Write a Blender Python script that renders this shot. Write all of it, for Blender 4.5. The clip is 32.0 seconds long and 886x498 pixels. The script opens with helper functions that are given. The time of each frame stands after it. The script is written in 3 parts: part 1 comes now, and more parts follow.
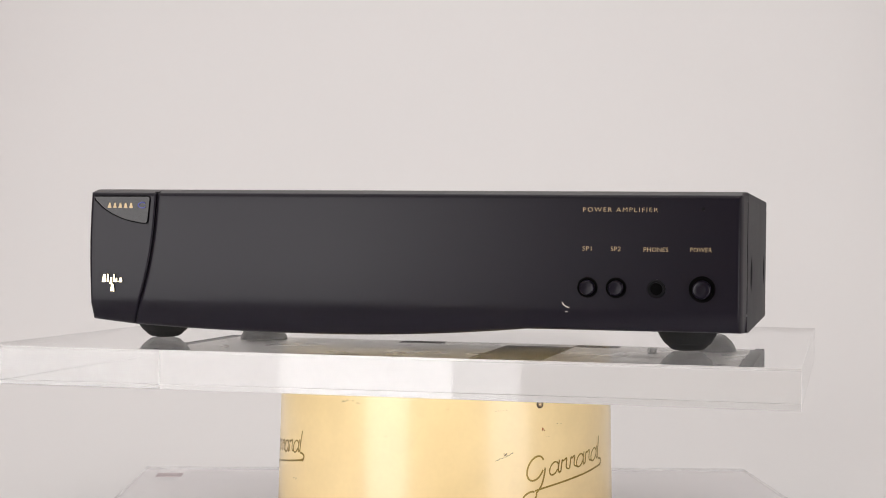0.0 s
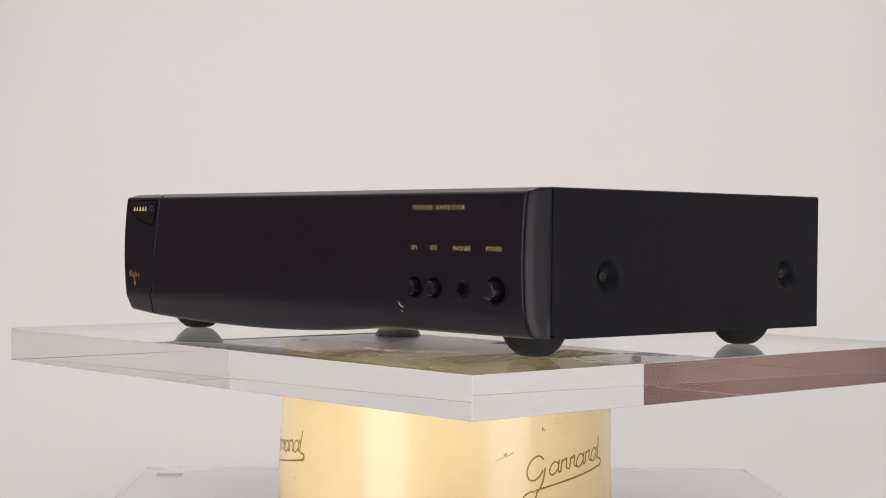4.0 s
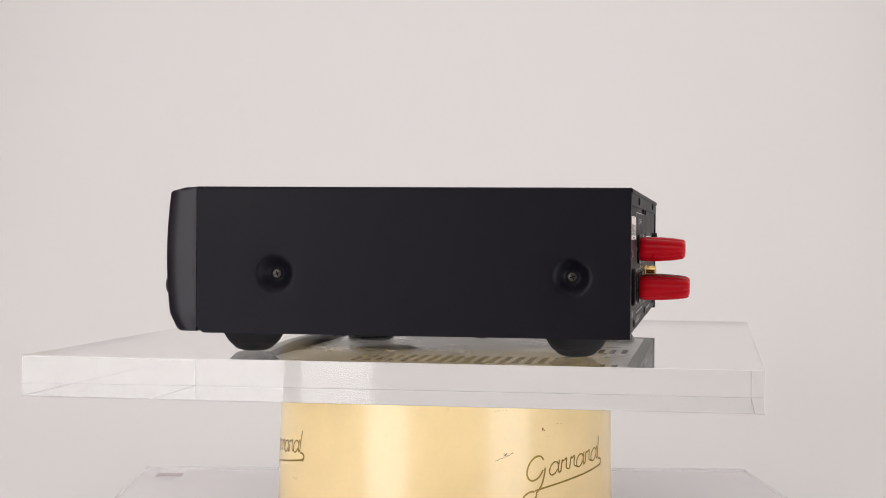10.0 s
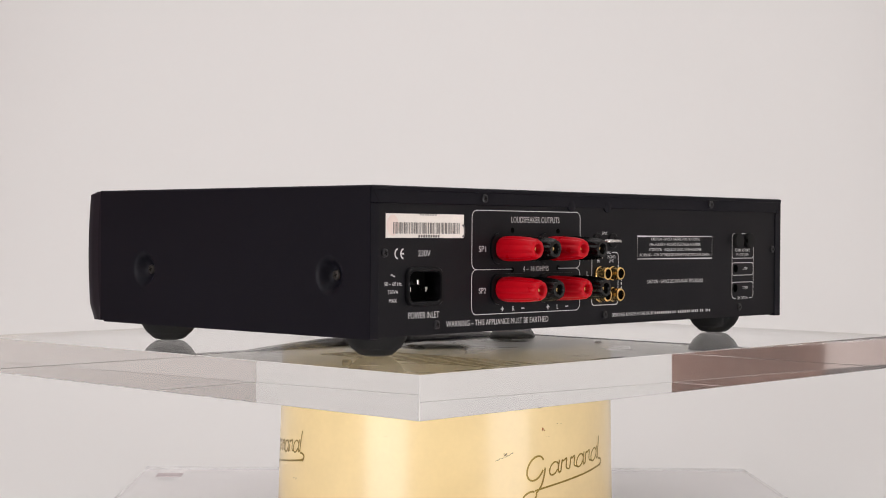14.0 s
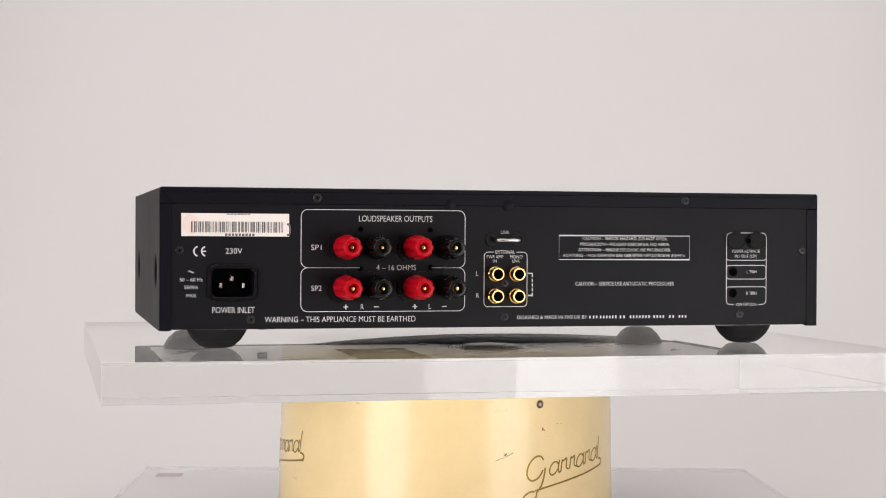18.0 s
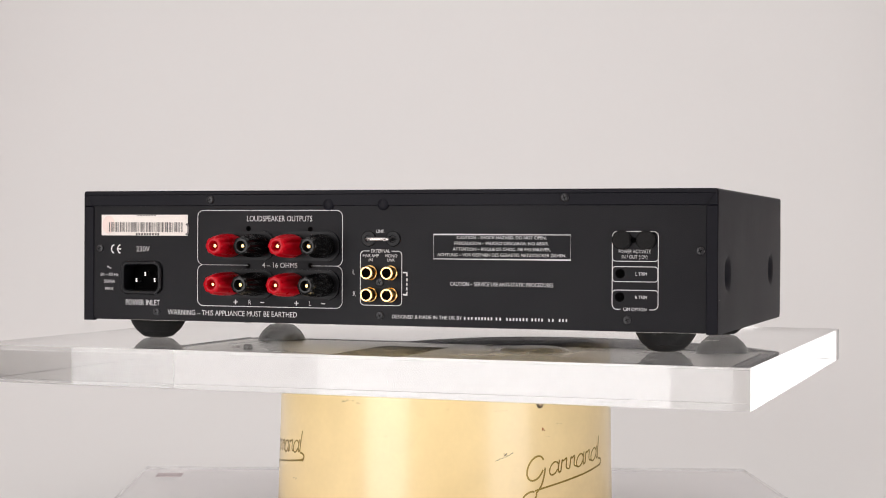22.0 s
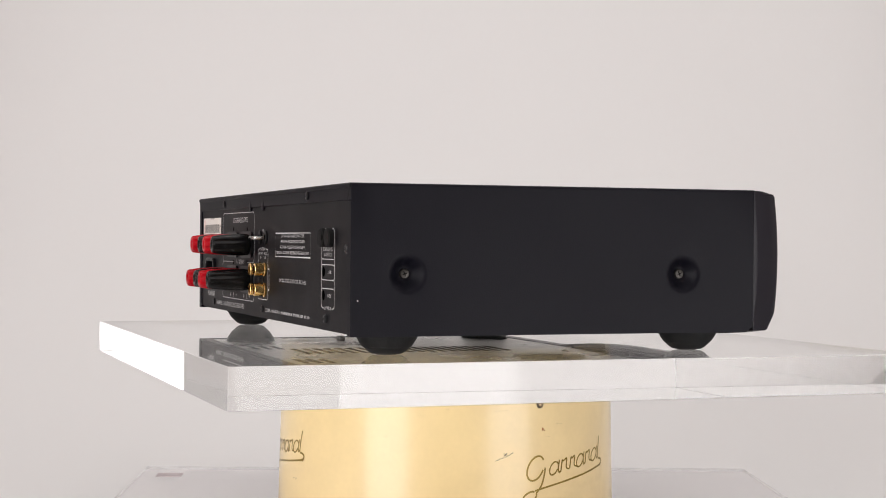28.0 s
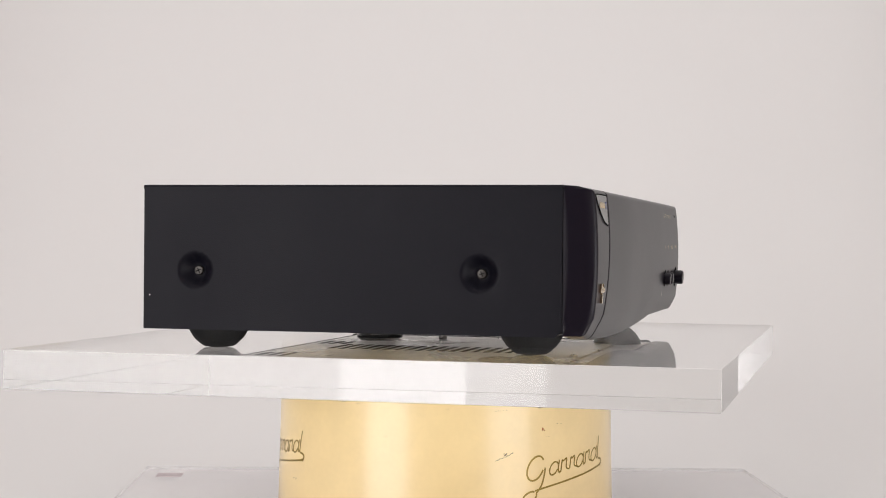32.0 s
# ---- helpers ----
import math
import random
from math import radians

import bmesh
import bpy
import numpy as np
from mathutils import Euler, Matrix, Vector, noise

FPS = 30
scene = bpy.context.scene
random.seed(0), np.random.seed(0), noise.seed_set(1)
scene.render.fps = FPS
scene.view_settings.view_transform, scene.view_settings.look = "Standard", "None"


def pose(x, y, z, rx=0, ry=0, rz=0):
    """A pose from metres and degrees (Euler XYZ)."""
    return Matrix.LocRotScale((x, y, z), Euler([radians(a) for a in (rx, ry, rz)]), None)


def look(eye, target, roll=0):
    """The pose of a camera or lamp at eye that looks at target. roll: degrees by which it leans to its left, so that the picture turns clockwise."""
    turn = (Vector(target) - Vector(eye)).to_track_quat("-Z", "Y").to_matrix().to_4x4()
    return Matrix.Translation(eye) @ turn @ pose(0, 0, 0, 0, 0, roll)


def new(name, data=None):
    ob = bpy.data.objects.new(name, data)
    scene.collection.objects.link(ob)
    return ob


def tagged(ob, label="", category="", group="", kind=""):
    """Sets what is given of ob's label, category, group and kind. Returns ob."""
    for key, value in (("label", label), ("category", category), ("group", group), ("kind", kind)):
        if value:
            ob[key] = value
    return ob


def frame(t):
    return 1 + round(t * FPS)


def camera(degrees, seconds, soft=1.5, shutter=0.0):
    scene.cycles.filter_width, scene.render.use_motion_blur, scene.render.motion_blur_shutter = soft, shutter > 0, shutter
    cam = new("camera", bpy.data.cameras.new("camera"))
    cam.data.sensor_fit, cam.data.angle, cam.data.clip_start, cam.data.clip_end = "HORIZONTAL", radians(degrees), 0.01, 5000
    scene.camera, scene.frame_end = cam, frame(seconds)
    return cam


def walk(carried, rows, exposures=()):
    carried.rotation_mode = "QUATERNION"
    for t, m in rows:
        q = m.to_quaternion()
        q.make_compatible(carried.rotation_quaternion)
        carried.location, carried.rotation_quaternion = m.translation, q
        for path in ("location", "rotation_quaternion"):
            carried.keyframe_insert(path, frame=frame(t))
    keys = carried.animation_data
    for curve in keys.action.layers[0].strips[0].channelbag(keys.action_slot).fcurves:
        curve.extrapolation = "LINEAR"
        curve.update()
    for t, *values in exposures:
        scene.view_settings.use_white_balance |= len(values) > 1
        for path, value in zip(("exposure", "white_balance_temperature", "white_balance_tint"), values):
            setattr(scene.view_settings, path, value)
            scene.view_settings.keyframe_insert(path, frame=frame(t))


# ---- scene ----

# ------------------------------------------------------------------ camera
cam = camera(30.333, 32.0, soft=1.0)
EYE = pose(0.0, -1.1641, 0.0699, 89.586, 0, 0.272) @ pose(0, 0, 0, 0, 0, 0.463)
walk(cam, [(0, EYE), (32, EYE)])

# ------------------------------------------------------------------ light
world = bpy.data.worlds.new("world")
scene.world = world
world.use_nodes = True
world.node_tree.nodes["Background"].inputs[0].default_value = (1.0, 0.97, 0.95, 1)
world.node_tree.nodes["Background"].inputs[1].default_value = 0.05
scene.view_settings.exposure = -0.22


def softbox(name, x, y, z, target, wide, high, watts, colour):
    data = bpy.data.lights.new(name, "AREA")
    data.shape, data.size, data.size_y = "RECTANGLE", wide, high
    data.energy, data.color = watts, colour
    lamp = new(name, data)
    lamp.matrix_world = look((x, y, z), target)
    return lamp


WARM = (1.0, 0.977, 0.985)
softbox("softbox_lamp", -1.102, -1.384, 0.22, (0, 0, 0.20), 0.93, 1.42, 22.0, WARM)
softbox("softbox_lamp", 0.937, -1.061, -0.30, (0, 0, -0.14), 0.72, 1.02, 9.8, WARM)
# unseen ceiling-wide light, added as fill for the walls and paper
softbox("ceiling_fill", -0.15, 0.0, 1.66, (-0.15, 0.0001, 0.0), 3.1, 3.2, 24, WARM)


# ------------------------------------------------------------------ materials
def material(name, base, rough=0.5, metal=0.0, grain=0.0, grain_size=400.0, bump=0.0, stain=0.0, stain_size=9.0, coat=0.0,
             specular=0.5, transmission=0.0, ior=1.5, rough_vary=0.0, coat_rough=0.08, wave=0.0):
    """A node material: base colour with fine grain and broad stains, roughness variation and fine relief."""
    mat = bpy.data.materials.new(name)
    mat.use_nodes = True
    nt = mat.node_tree
    bsdf = nt.nodes["Principled BSDF"]
    bsdf.inputs["Base Color"].default_value = (*base, 1)
    bsdf.inputs["Roughness"].default_value = rough
    bsdf.inputs["Metallic"].default_value = metal
    bsdf.inputs["Coat Weight"].default_value = coat
    bsdf.inputs["Coat Roughness"].default_value = coat_rough
    bsdf.inputs["Specular IOR Level"].default_value = specular
    bsdf.inputs["Transmission Weight"].default_value = transmission
    bsdf.inputs["IOR"].default_value = ior
    if not (grain or bump or stain or rough_vary):
        return mat
    coord = nt.nodes.new("ShaderNodeTexCoord")

    def noise_node(size, detail):
        n = nt.nodes.new("ShaderNodeTexNoise")
        n.inputs["Scale"].default_value, n.inputs["Detail"].default_value = size, detail
        nt.links.new(coord.outputs["Object"], n.inputs["Vector"])
        return n

    fine, broad = noise_node(grain_size, 3), noise_node(stain_size, 4)
    if grain or stain:
        last = None
        for node, amount in ((fine, grain), (broad, stain)):
            if not amount:
                continue
            ramp = nt.nodes.new("ShaderNodeMapRange")
            ramp.inputs["From Min"].default_value, ramp.inputs["From Max"].default_value = 0.3, 0.7
            ramp.inputs["To Min"].default_value, ramp.inputs["To Max"].default_value = 1 - amount, 1 + amount
            nt.links.new(node.outputs["Fac"], ramp.inputs["Value"])
            mix = nt.nodes.new("ShaderNodeMix")
            mix.data_type, mix.blend_type = "RGBA", "MULTIPLY"
            mix.inputs["Factor"].default_value = 1
            if last:
                nt.links.new(last, mix.inputs["A"])
            else:
                mix.inputs["A"].default_value = (*base, 1)
            nt.links.new(ramp.outputs["Result"], mix.inputs["B"])
            last = mix.outputs["Result"]
        nt.links.new(last, bsdf.inputs["Base Color"])
    if rough_vary:
        ramp = nt.nodes.new("ShaderNodeMapRange")
        ramp.inputs["From Min"].default_value, ramp.inputs["From Max"].default_value = 0.3, 0.7
        ramp.inputs["To Min"].default_value, ramp.inputs["To Max"].default_value = rough - rough_vary, rough + rough_vary
        nt.links.new(broad.outputs["Fac"], ramp.inputs["Value"])
        nt.links.new(ramp.outputs["Result"], bsdf.inputs["Roughness"])
    if bump:
        b = nt.nodes.new("ShaderNodeBump")
        b.inputs["Strength"].default_value, b.inputs["Distance"].default_value = bump, 0.0004
        nt.links.new(fine.outputs["Fac"], b.inputs["Height"])
        nt.links.new(b.outputs["Normal"], bsdf.inputs["Normal"])
    if wave:  # a faintly uneven skin
        b = nt.nodes.new("ShaderNodeBump")
        b.inputs["Strength"].default_value, b.inputs["Distance"].default_value = wave, 0.0004
        nt.links.new(broad.outputs["Fac"], b.inputs["Height"])
        for slot in ("Normal", "Coat Normal"):
            nt.links.new(b.outputs["Normal"], bsdf.inputs[slot])
    return mat


WALL = material("white_wall_paint", (0.88, 0.85, 0.83), 0.85, grain=0.015, grain_size=60, bump=0.1, stain=0.015, stain_size=1.5)
BROWN_WALL = material("dull_brown_wall_paint", (0.34, 0.215, 0.18), 0.8, grain=0.05, grain_size=60, bump=0.1, stain=0.5, stain_size=3.5)
# for unseen walls, kept dark so black faces mirror little at grazing angles
DARK_WALL = material("unseen_dark_wall", (0.11, 0.095, 0.088), 0.8, grain=0.05, grain_size=60, bump=0.1, stain=0.3, stain_size=3.5)
PINK_WALL = material("pale_pink_wall_paint", (0.93, 0.79, 0.75), 0.8, grain=0.03, grain_size=60, bump=0.1, stain=0.1, stain_size=3.5)
# stands in for dark clutter low in the room, mirrored in the plate's edge
LOW_CLUTTER = material("dark_mottled_clutter", (0.27, 0.24, 0.24), 0.6, grain=0.2, grain_size=25, bump=0.1, stain=0.7, stain_size=9)
PAPER = material("white_backdrop_paper", (0.795, 0.792, 0.783), 0.85, grain=0.002, grain_size=90, stain=0.006, stain_size=1.2)
FLOOR = material("pale_floor", (0.60, 0.57, 0.54), 0.5, grain=0.1, grain_size=40, stain=0.1, stain_size=2)
COVER = material("black_powder_coat", (0.0028, 0.0026, 0.0060), 0.48, grain=0.15, grain_size=1500, bump=0.25, stain=0.05, stain_size=14, rough_vary=0.03, specular=0.155)
FACIA = material("black_moulded_plastic", (0.0054, 0.0041, 0.0088), 0.32, grain=0.12, grain_size=1800, bump=0.06, stain=0.05, stain_size=12, rough_vary=0.015, specular=0.25)
PANEL = material("black_painted_steel", (0.0030, 0.0028, 0.0046), 0.50, grain=0.12, grain_size=1600, bump=0.2, stain=0.05, stain_size=16, rough_vary=0.04, specular=0.20)
RUBBER = material("black_rubber", (0.008, 0.008, 0.008), 0.75, grain=0.2, grain_size=900, bump=0.3, specular=0.25)
GLOSSY_BLACK = material("black_glossy_plastic", (0.005, 0.005, 0.006), 0.32, specular=0.15, rough_vary=0.05, stain_size=60)
# near-black; laid flat, it paints the shade inside holes, slots and wells
DARK = material("dark_opening", (0.002, 0.002, 0.002), 0.8, specular=0.03)
SMOKED = material("smoked_black_plastic", (0.005, 0.005, 0.005), 0.22, specular=0.26, stain=0.1, stain_size=80)
RED = material("red_plastic", (0.48, 0.002, 0.010), 0.30, specular=0.19, stain=0.08, stain_size=90, rough_vary=0.05)
WHITE_INK = material("white_ink", (0.72, 0.71, 0.71), 0.6, grain=0.05, grain_size=2000)
GOLD_INK = material("gold_ink", (0.62, 0.47, 0.26), 0.45, grain=0.06, grain_size=2000)
BLUE_INK = material("blue_ink", (0.03, 0.04, 0.26), 0.4)
GOLD = material("gold_plating", (0.85, 0.58, 0.22), 0.22, metal=1.0, stain=0.08, stain_size=120, rough_vary=0.06)
NICKEL = material("nickel_plating", (0.66, 0.64, 0.62), 0.25, metal=1.0, stain=0.1, stain_size=120, rough_vary=0.06)
BADGE_METAL = material("polished_gold_badge", (0.88, 0.78, 0.55), 0.18, metal=1.0)
BLACK_SCREW = material("blackened_screw_steel", (0.018, 0.018, 0.020), 0.35, metal=0.3, rough_vary=0.06, stain_size=200)
STEEL_SCREW = material("worn_screw_steel", (0.052, 0.048, 0.044), 0.40, metal=0.7, stain=0.2, stain_size=250)
BADGE_FILM = material("smoked_badge_film", (0.008, 0.0075, 0.0075), 0.16, specular=0.36, rough_vary=0.04, stain_size=40)
ZINC = material("zinc_plated_steel", (0.38, 0.365, 0.34), 0.30, metal=0.9, grain=0.06, grain_size=700, stain=0.10, stain_size=20, rough_vary=0.06)
LABEL = material("cream_paper_label", (0.88, 0.82, 0.76), 0.6, grain=0.03, grain_size=900, stain=0.06, stain_size=25)
LABEL_STAIN = material("pink_label_stain", (0.82, 0.68, 0.62), 0.6, stain=0.1, stain_size=60)
BAR_INK = material("black_label_ink", (0.15, 0.135, 0.13), 0.6)
ENAMEL = material("cream_enamel", (0.90, 0.697, 0.350), 0.36, coat=0.6, grain=0.012, grain_size=300, stain=0.05, stain_size=22, rough_vary=0.09, coat_rough=0.15, wave=0.6)
MATT_GREY = material("matt_grey", (0.60, 0.53, 0.545), 0.7, grain=0.1, grain_size=500)
SCUFF = material("pale_scuff", (0.62, 0.60, 0.58), 0.8)
LOGO_INK = material("brown_gold_ink", (0.30, 0.20, 0.03), 0.32, metal=0.35, grain=0.1, grain_size=600)
CHIP = material("chipped_enamel", (0.10, 0.07, 0.045), 0.7, grain=0.2, grain_size=900)
RUST = material("rust_spot", (0.38, 0.12, 0.03), 0.8, grain=0.2, grain_size=900)
SCRATCH = material("pale_scratch", (0.75, 0.70, 0.58), 0.6)
TINTED_ACRYLIC = material("faintly_pink_acrylic", (0.93, 0.875, 0.885), 0.12, transmission=1.0, ior=1.49)
ACRYLIC_EDGE = material("polished_acrylic_edge", (0.96, 0.965, 0.958), 0.024, transmission=1.0, ior=1.49)
# whitish on purpose: puts the bright edge line into the arris colour
ACRYLIC_BEVEL = material("whitened_acrylic_arris", (0.96, 0.95, 0.94), 0.45, transmission=0.25, ior=1.49)
ACRYLIC_ARRIS = material("broken_acrylic_arris", (0.93, 0.92, 0.90), 0.20, transmission=0.85, ior=1.49)
DARK_PAD = material("dark_brown_pad", (0.085, 0.070, 0.050), 0.95, grain=0.2, grain_size=900, stain=0.1, stain_size=40, specular=0.1)
BRASS = material("dull_brass", (0.40, 0.31, 0.20), 0.35, metal=0.9, stain=0.15, stain_size=300)
ACRYLIC = material("clear_acrylic", (0.98, 0.983, 0.98), 0.0, transmission=1.0, ior=1.49)


# ------------------------------------------------------------------ mesh helpers
def finish(bm, smooth=None):
    bmesh.ops.recalc_face_normals(bm, faces=bm.faces)
    if smooth is not None:
        for f in bm.faces:
            f.smooth = True
        for e in bm.edges:
            if len(e.link_faces) == 2 and e.calc_face_angle(0) > radians(smooth):
                e.smooth = False
    return bm


def mesh_of(name, bm, mat, smooth=None):
    finish(bm, smooth)
    me = bpy.data.meshes.new(name)
    bm.to_mesh(me)
    bm.free()
    me.materials.append(mat)
    return me


def part(name, bm, mat, parent, label="", smooth=35):
    ob = new(name, mesh_of(name, bm, mat, smooth))
    ob.parent = parent
    if label:
        tagged(ob, label=label)
    return ob


def thing(name, bm, mat, label, category, smooth=35, kind="", group=""):
    return tagged(new(name, mesh_of(name, bm, mat, smooth)), label=label, category=category, kind=kind, group=group)


def block(x0, x1, y0, y1, z0, z1, bevel=0.0, steps=2, bm=None):
    own = bmesh.new()
    bmesh.ops.create_cube(own, size=1)
    for v in own.verts:
        v.co = Vector(((x0, x1)[v.co.x > 0], (y0, y1)[v.co.y > 0], (z0, z1)[v.co.z > 0]))
    if bevel:
        bmesh.ops.bevel(own, geom=own.edges[:], offset=bevel, segments=steps, profile=0.5, affect="EDGES")
    if bm is None:
        return own
    me = bpy.data.meshes.new("piece")
    own.to_mesh(me)
    own.free()
    bm.from_mesh(me)
    bpy.data.meshes.remove(me)
    return bm


def lathe(profile, m=Matrix(), seg=32, bm=None, lobes=0, depth=0.0, close=True):
    """Rings of (radius, height) turned round m's z axis; lobes: flutes of that depth where a ring has a third value."""
    bm = bm or bmesh.new()
    rings = []
    for row in profile:
        r, h = row[0], row[1]
        flute = row[2] if len(row) > 2 else 0
        if r <= 1e-7:
            rings.append([bm.verts.new(m @ Vector((0, 0, h)))])
            continue
        ring = []
        for i in range(seg):
            a = 2 * math.pi * i / seg
            rr = r - (flute * depth * (0.5 - 0.5 * math.cos(lobes * a)) ** 2 if lobes else 0)
            ring.append(bm.verts.new(m @ Vector((rr * math.cos(a), rr * math.sin(a), h))))
        rings.append(ring)
    for a, b in zip(rings, rings[1:]):
        for i in range(seg):
            j = (i + 1) % seg
            quad = [a[i % len(a)], a[j % len(a)], b[j % len(b)], b[i % len(b)]]
            quad = list(dict.fromkeys(quad))
            if len(quad) > 2:
                bm.faces.new(quad)
    if close:
        for ring in (rings[0], rings[-1]):
            if len(ring) > 2:
                bm.faces.new(ring)
    return bm


REAR = Matrix(((-1, 0, 0, 0), (0, 0, 1, 0), (0, 1, 0, 0), (0, 0, 0, 1)))  # u to -x, v up, w to +y
FRONT = Matrix(((1, 0, 0, 0), (0, 0, -1, 0), (0, 1, 0, 0), (0, 0, 0, 1)))  # u to +x, v up, w to -y
RIGHT = Matrix(((0, 0, 1, 0), (1, 0, 0, 0), (0, 1, 0, 0), (0, 0, 0, 1)))  # u to +y, v up, w to +x
LEFT = Matrix(((0, 0, -1, 0), (-1, 0, 0, 0), (0, 1, 0, 0), (0, 0, 0, 1)))  # u to -y, v up, w to -x

BACK_Y = 0.1362
PRINT = 0.00012


def rear_at(u, v, w=0.0):
    """A place on the rear panel: x, z and the height over its paint."""
    return Vector((u, BACK_Y + w, v))


def rear_axis(x, z, w=0.0):
    return Matrix.Translation((x, BACK_Y + w, z)) @ REAR


def front_y(z):
    """The facia's bowed section."""
    y = -0.1396 + 1.75 * (z - 0.0585) ** 2
    if z < 0.0245:
        y += 0.36 * (0.0245 - z)
    return y


def front_at(u, v, w=0.0):
    return Vector((u, front_y(v) - w, v))


def front_axis(x, z, w=0.0):
    """Axes on the facia, square to its bow: u to the right, v up, w out."""
    slope = (front_y(z + 0.001) - front_y(z - 0.001)) / 0.002
    out = Vector((0, -1, slope)).normalized()
    up = out.cross(Vector((1, 0, 0)))
    spot = front_at(x, z) + w * out
    return Matrix(((1, up.x, out.x, spot.x), (0, up.y, out.y, spot.y), (0, up.z, out.z, spot.z), (0, 0, 0, 1)))


def ribbon(points, width, place, lift=PRINT, closed=False, bm=None):
    """A flat stroke along 2D points, laid on a surface by place(u, v, w)."""
    bm = bm or bmesh.new()
    pts = [Vector(p) for p in points]
    n = len(pts)
    sides = []
    for i in range(n):
        a = pts[i - 1] if (i or closed) else pts[i]
        b = pts[(i + 1) % n] if (i < n - 1 or closed) else pts[i]
        d = (b - a).normalized()
        before = (pts[i] - a).normalized() if (pts[i] - a).length else d
        grow = 1 / max(0.5, before.dot(d))
        nrm = Vector((-d.y, d.x)) * width / 2 * grow
        sides.append([bm.verts.new(place(*(pts[i] + k * nrm), lift)) for k in (-1, 1)])
    for i in range(n if closed else n - 1):
        a, b = sides[i], sides[(i + 1) % n]
        bm.faces.new((a[0], b[0], b[1], a[1]))
    return bm


def rounded(u0, u1, v0, v1, r, steps=5):
    out = []
    for cu, cv, a0 in ((u1 - r, v1 - r, 0), (u0 + r, v1 - r, 90), (u0 + r, v0 + r, 180), (u1 - r, v0 + r, 270)):
        for i in range(steps + 1):
            a = radians(a0 + 90 * i / steps)
            out.append((cu + r * math.cos(a), cv + r * math.sin(a)))
    return out


def flat_shape(points, place, lift=PRINT, bm=None):
    bm = bm or bmesh.new()
    bm.faces.new([bm.verts.new(place(u, v, lift)) for u, v in points])
    return bm


def bar(u0, u1, v0, v1, place, lift=PRINT, bm=None):
    return flat_shape([(u0, v0), (u1, v0), (u1, v1), (u0, v1)], place, lift, bm)


def prism(points, place, low, high):
    """A 2D outline raised from low to high over a surface."""
    bm = bmesh.new()
    a = [bm.verts.new(place(u, v, low)) for u, v in points]
    b = [bm.verts.new(place(u, v, high)) for u, v in points]
    bm.faces.new(a)
    bm.faces.new(b)
    for i in range(len(points)):
        j = (i + 1) % len(points)
        bm.faces.new((a[i], a[j], b[j], b[i]))
    return bm


def type_mesh(words, spacing=1.0, weight=-0.004):
    data = bpy.data.curves.new("type", "FONT")
    data.body, data.resolution_u, data.offset, data.space_character = words, 3, weight, spacing
    ob = new("type", data)
    me = bpy.data.meshes.new_from_object(ob)
    bpy.data.objects.remove(ob)
    bpy.data.curves.remove(data)
    return me


CAP = max(v.co.y for v in type_mesh("H").vertices)


def lettering(name, words, u0, u1, v, cap, place, mat, parent, spacing=1.0, weight=-0.004):
    """Printed words from u0 to u1, on the baseline v, with capitals of that height."""
    me = type_mesh(words, spacing, weight)
    xs = [p.co.x for p in me.vertices]
    lo, wide = min(xs), max(xs) - min(xs)
    for p in me.vertices:
        p.co = place(u0 + (p.co.x - lo) / wide * (u1 - u0), v + p.co.y / CAP * cap, PRINT)
    me.materials.clear()
    me.materials.append(mat)
    ob = new(name, me)
    ob.parent = parent
    return ob


# ------------------------------------------------------------------ the room and the backdrop
TABLE_Z = -0.1452


def room():
    x0, x1, y0, y1, z0, z1 = -2.1, 1.50, -2.6, 1.75, -0.90, 1.70
    t = 0.1
    for name, box, label in (
            # wall_north and wall_east_2 are unseen and added dark to hold reflections down
            ("wall_north", (x0 - t, x1 + t, y1, y1 + t, z0, z1), "unseen dark wall behind the backdrop, added to darken grazing reflections"),
            ("wall_south", (x0 - t, x1 + t, y0 - t, y0, z0, z1), "plain dull brown painted wall"),
            ("wall_east_1", (x1, x1 + t, y0, 1.45, z0, z1), "plain white painted wall"),
            ("wall_east_2", (x1, x1 + t, 1.45, y1, z0, z1), "unseen dark end of the wall, added to darken grazing reflections"),
            ("wall_west_1", (x0 - t, x0, -0.42, 1.22, z0, z1), "plain dull brown painted wall"),
            ("wall_west_3", (x0 - t, x0, 1.22, y1, z0, z1), "plain white painted wall"),
            ("wall_west_2", (x0 - t, x0, y0, -0.42, -0.03, z1), "plain pale pinkish painted wall"),
            # unseen panel, added in place of low dark clutter
            ("wall_west_4", (x0 - t, x0, y0, -0.42, z0, -0.03), "unseen dark mottled panel standing in for low clutter")):
        thing(name, block(*box), {"wall_north": DARK_WALL, "wall_east_2": DARK_WALL, "wall_east_1": WALL, "wall_west_3": WALL, "wall_west_2": PINK_WALL, "wall_west_4": LOW_CLUTTER}.get(name, BROWN_WALL), label, "wall", kind="structure")
    thing("floor", block(x0 - t, x1 + t, y0 - t, y1 + t, z0 - t, z0), FLOOR, "plain pale floor", "floor", kind="structure")
    thing("ceiling", block(x0 - t, x1 + t, y0 - t, y1 + t, z1, z1 + t), WALL, "plain white ceiling", "ceiling", kind="structure")


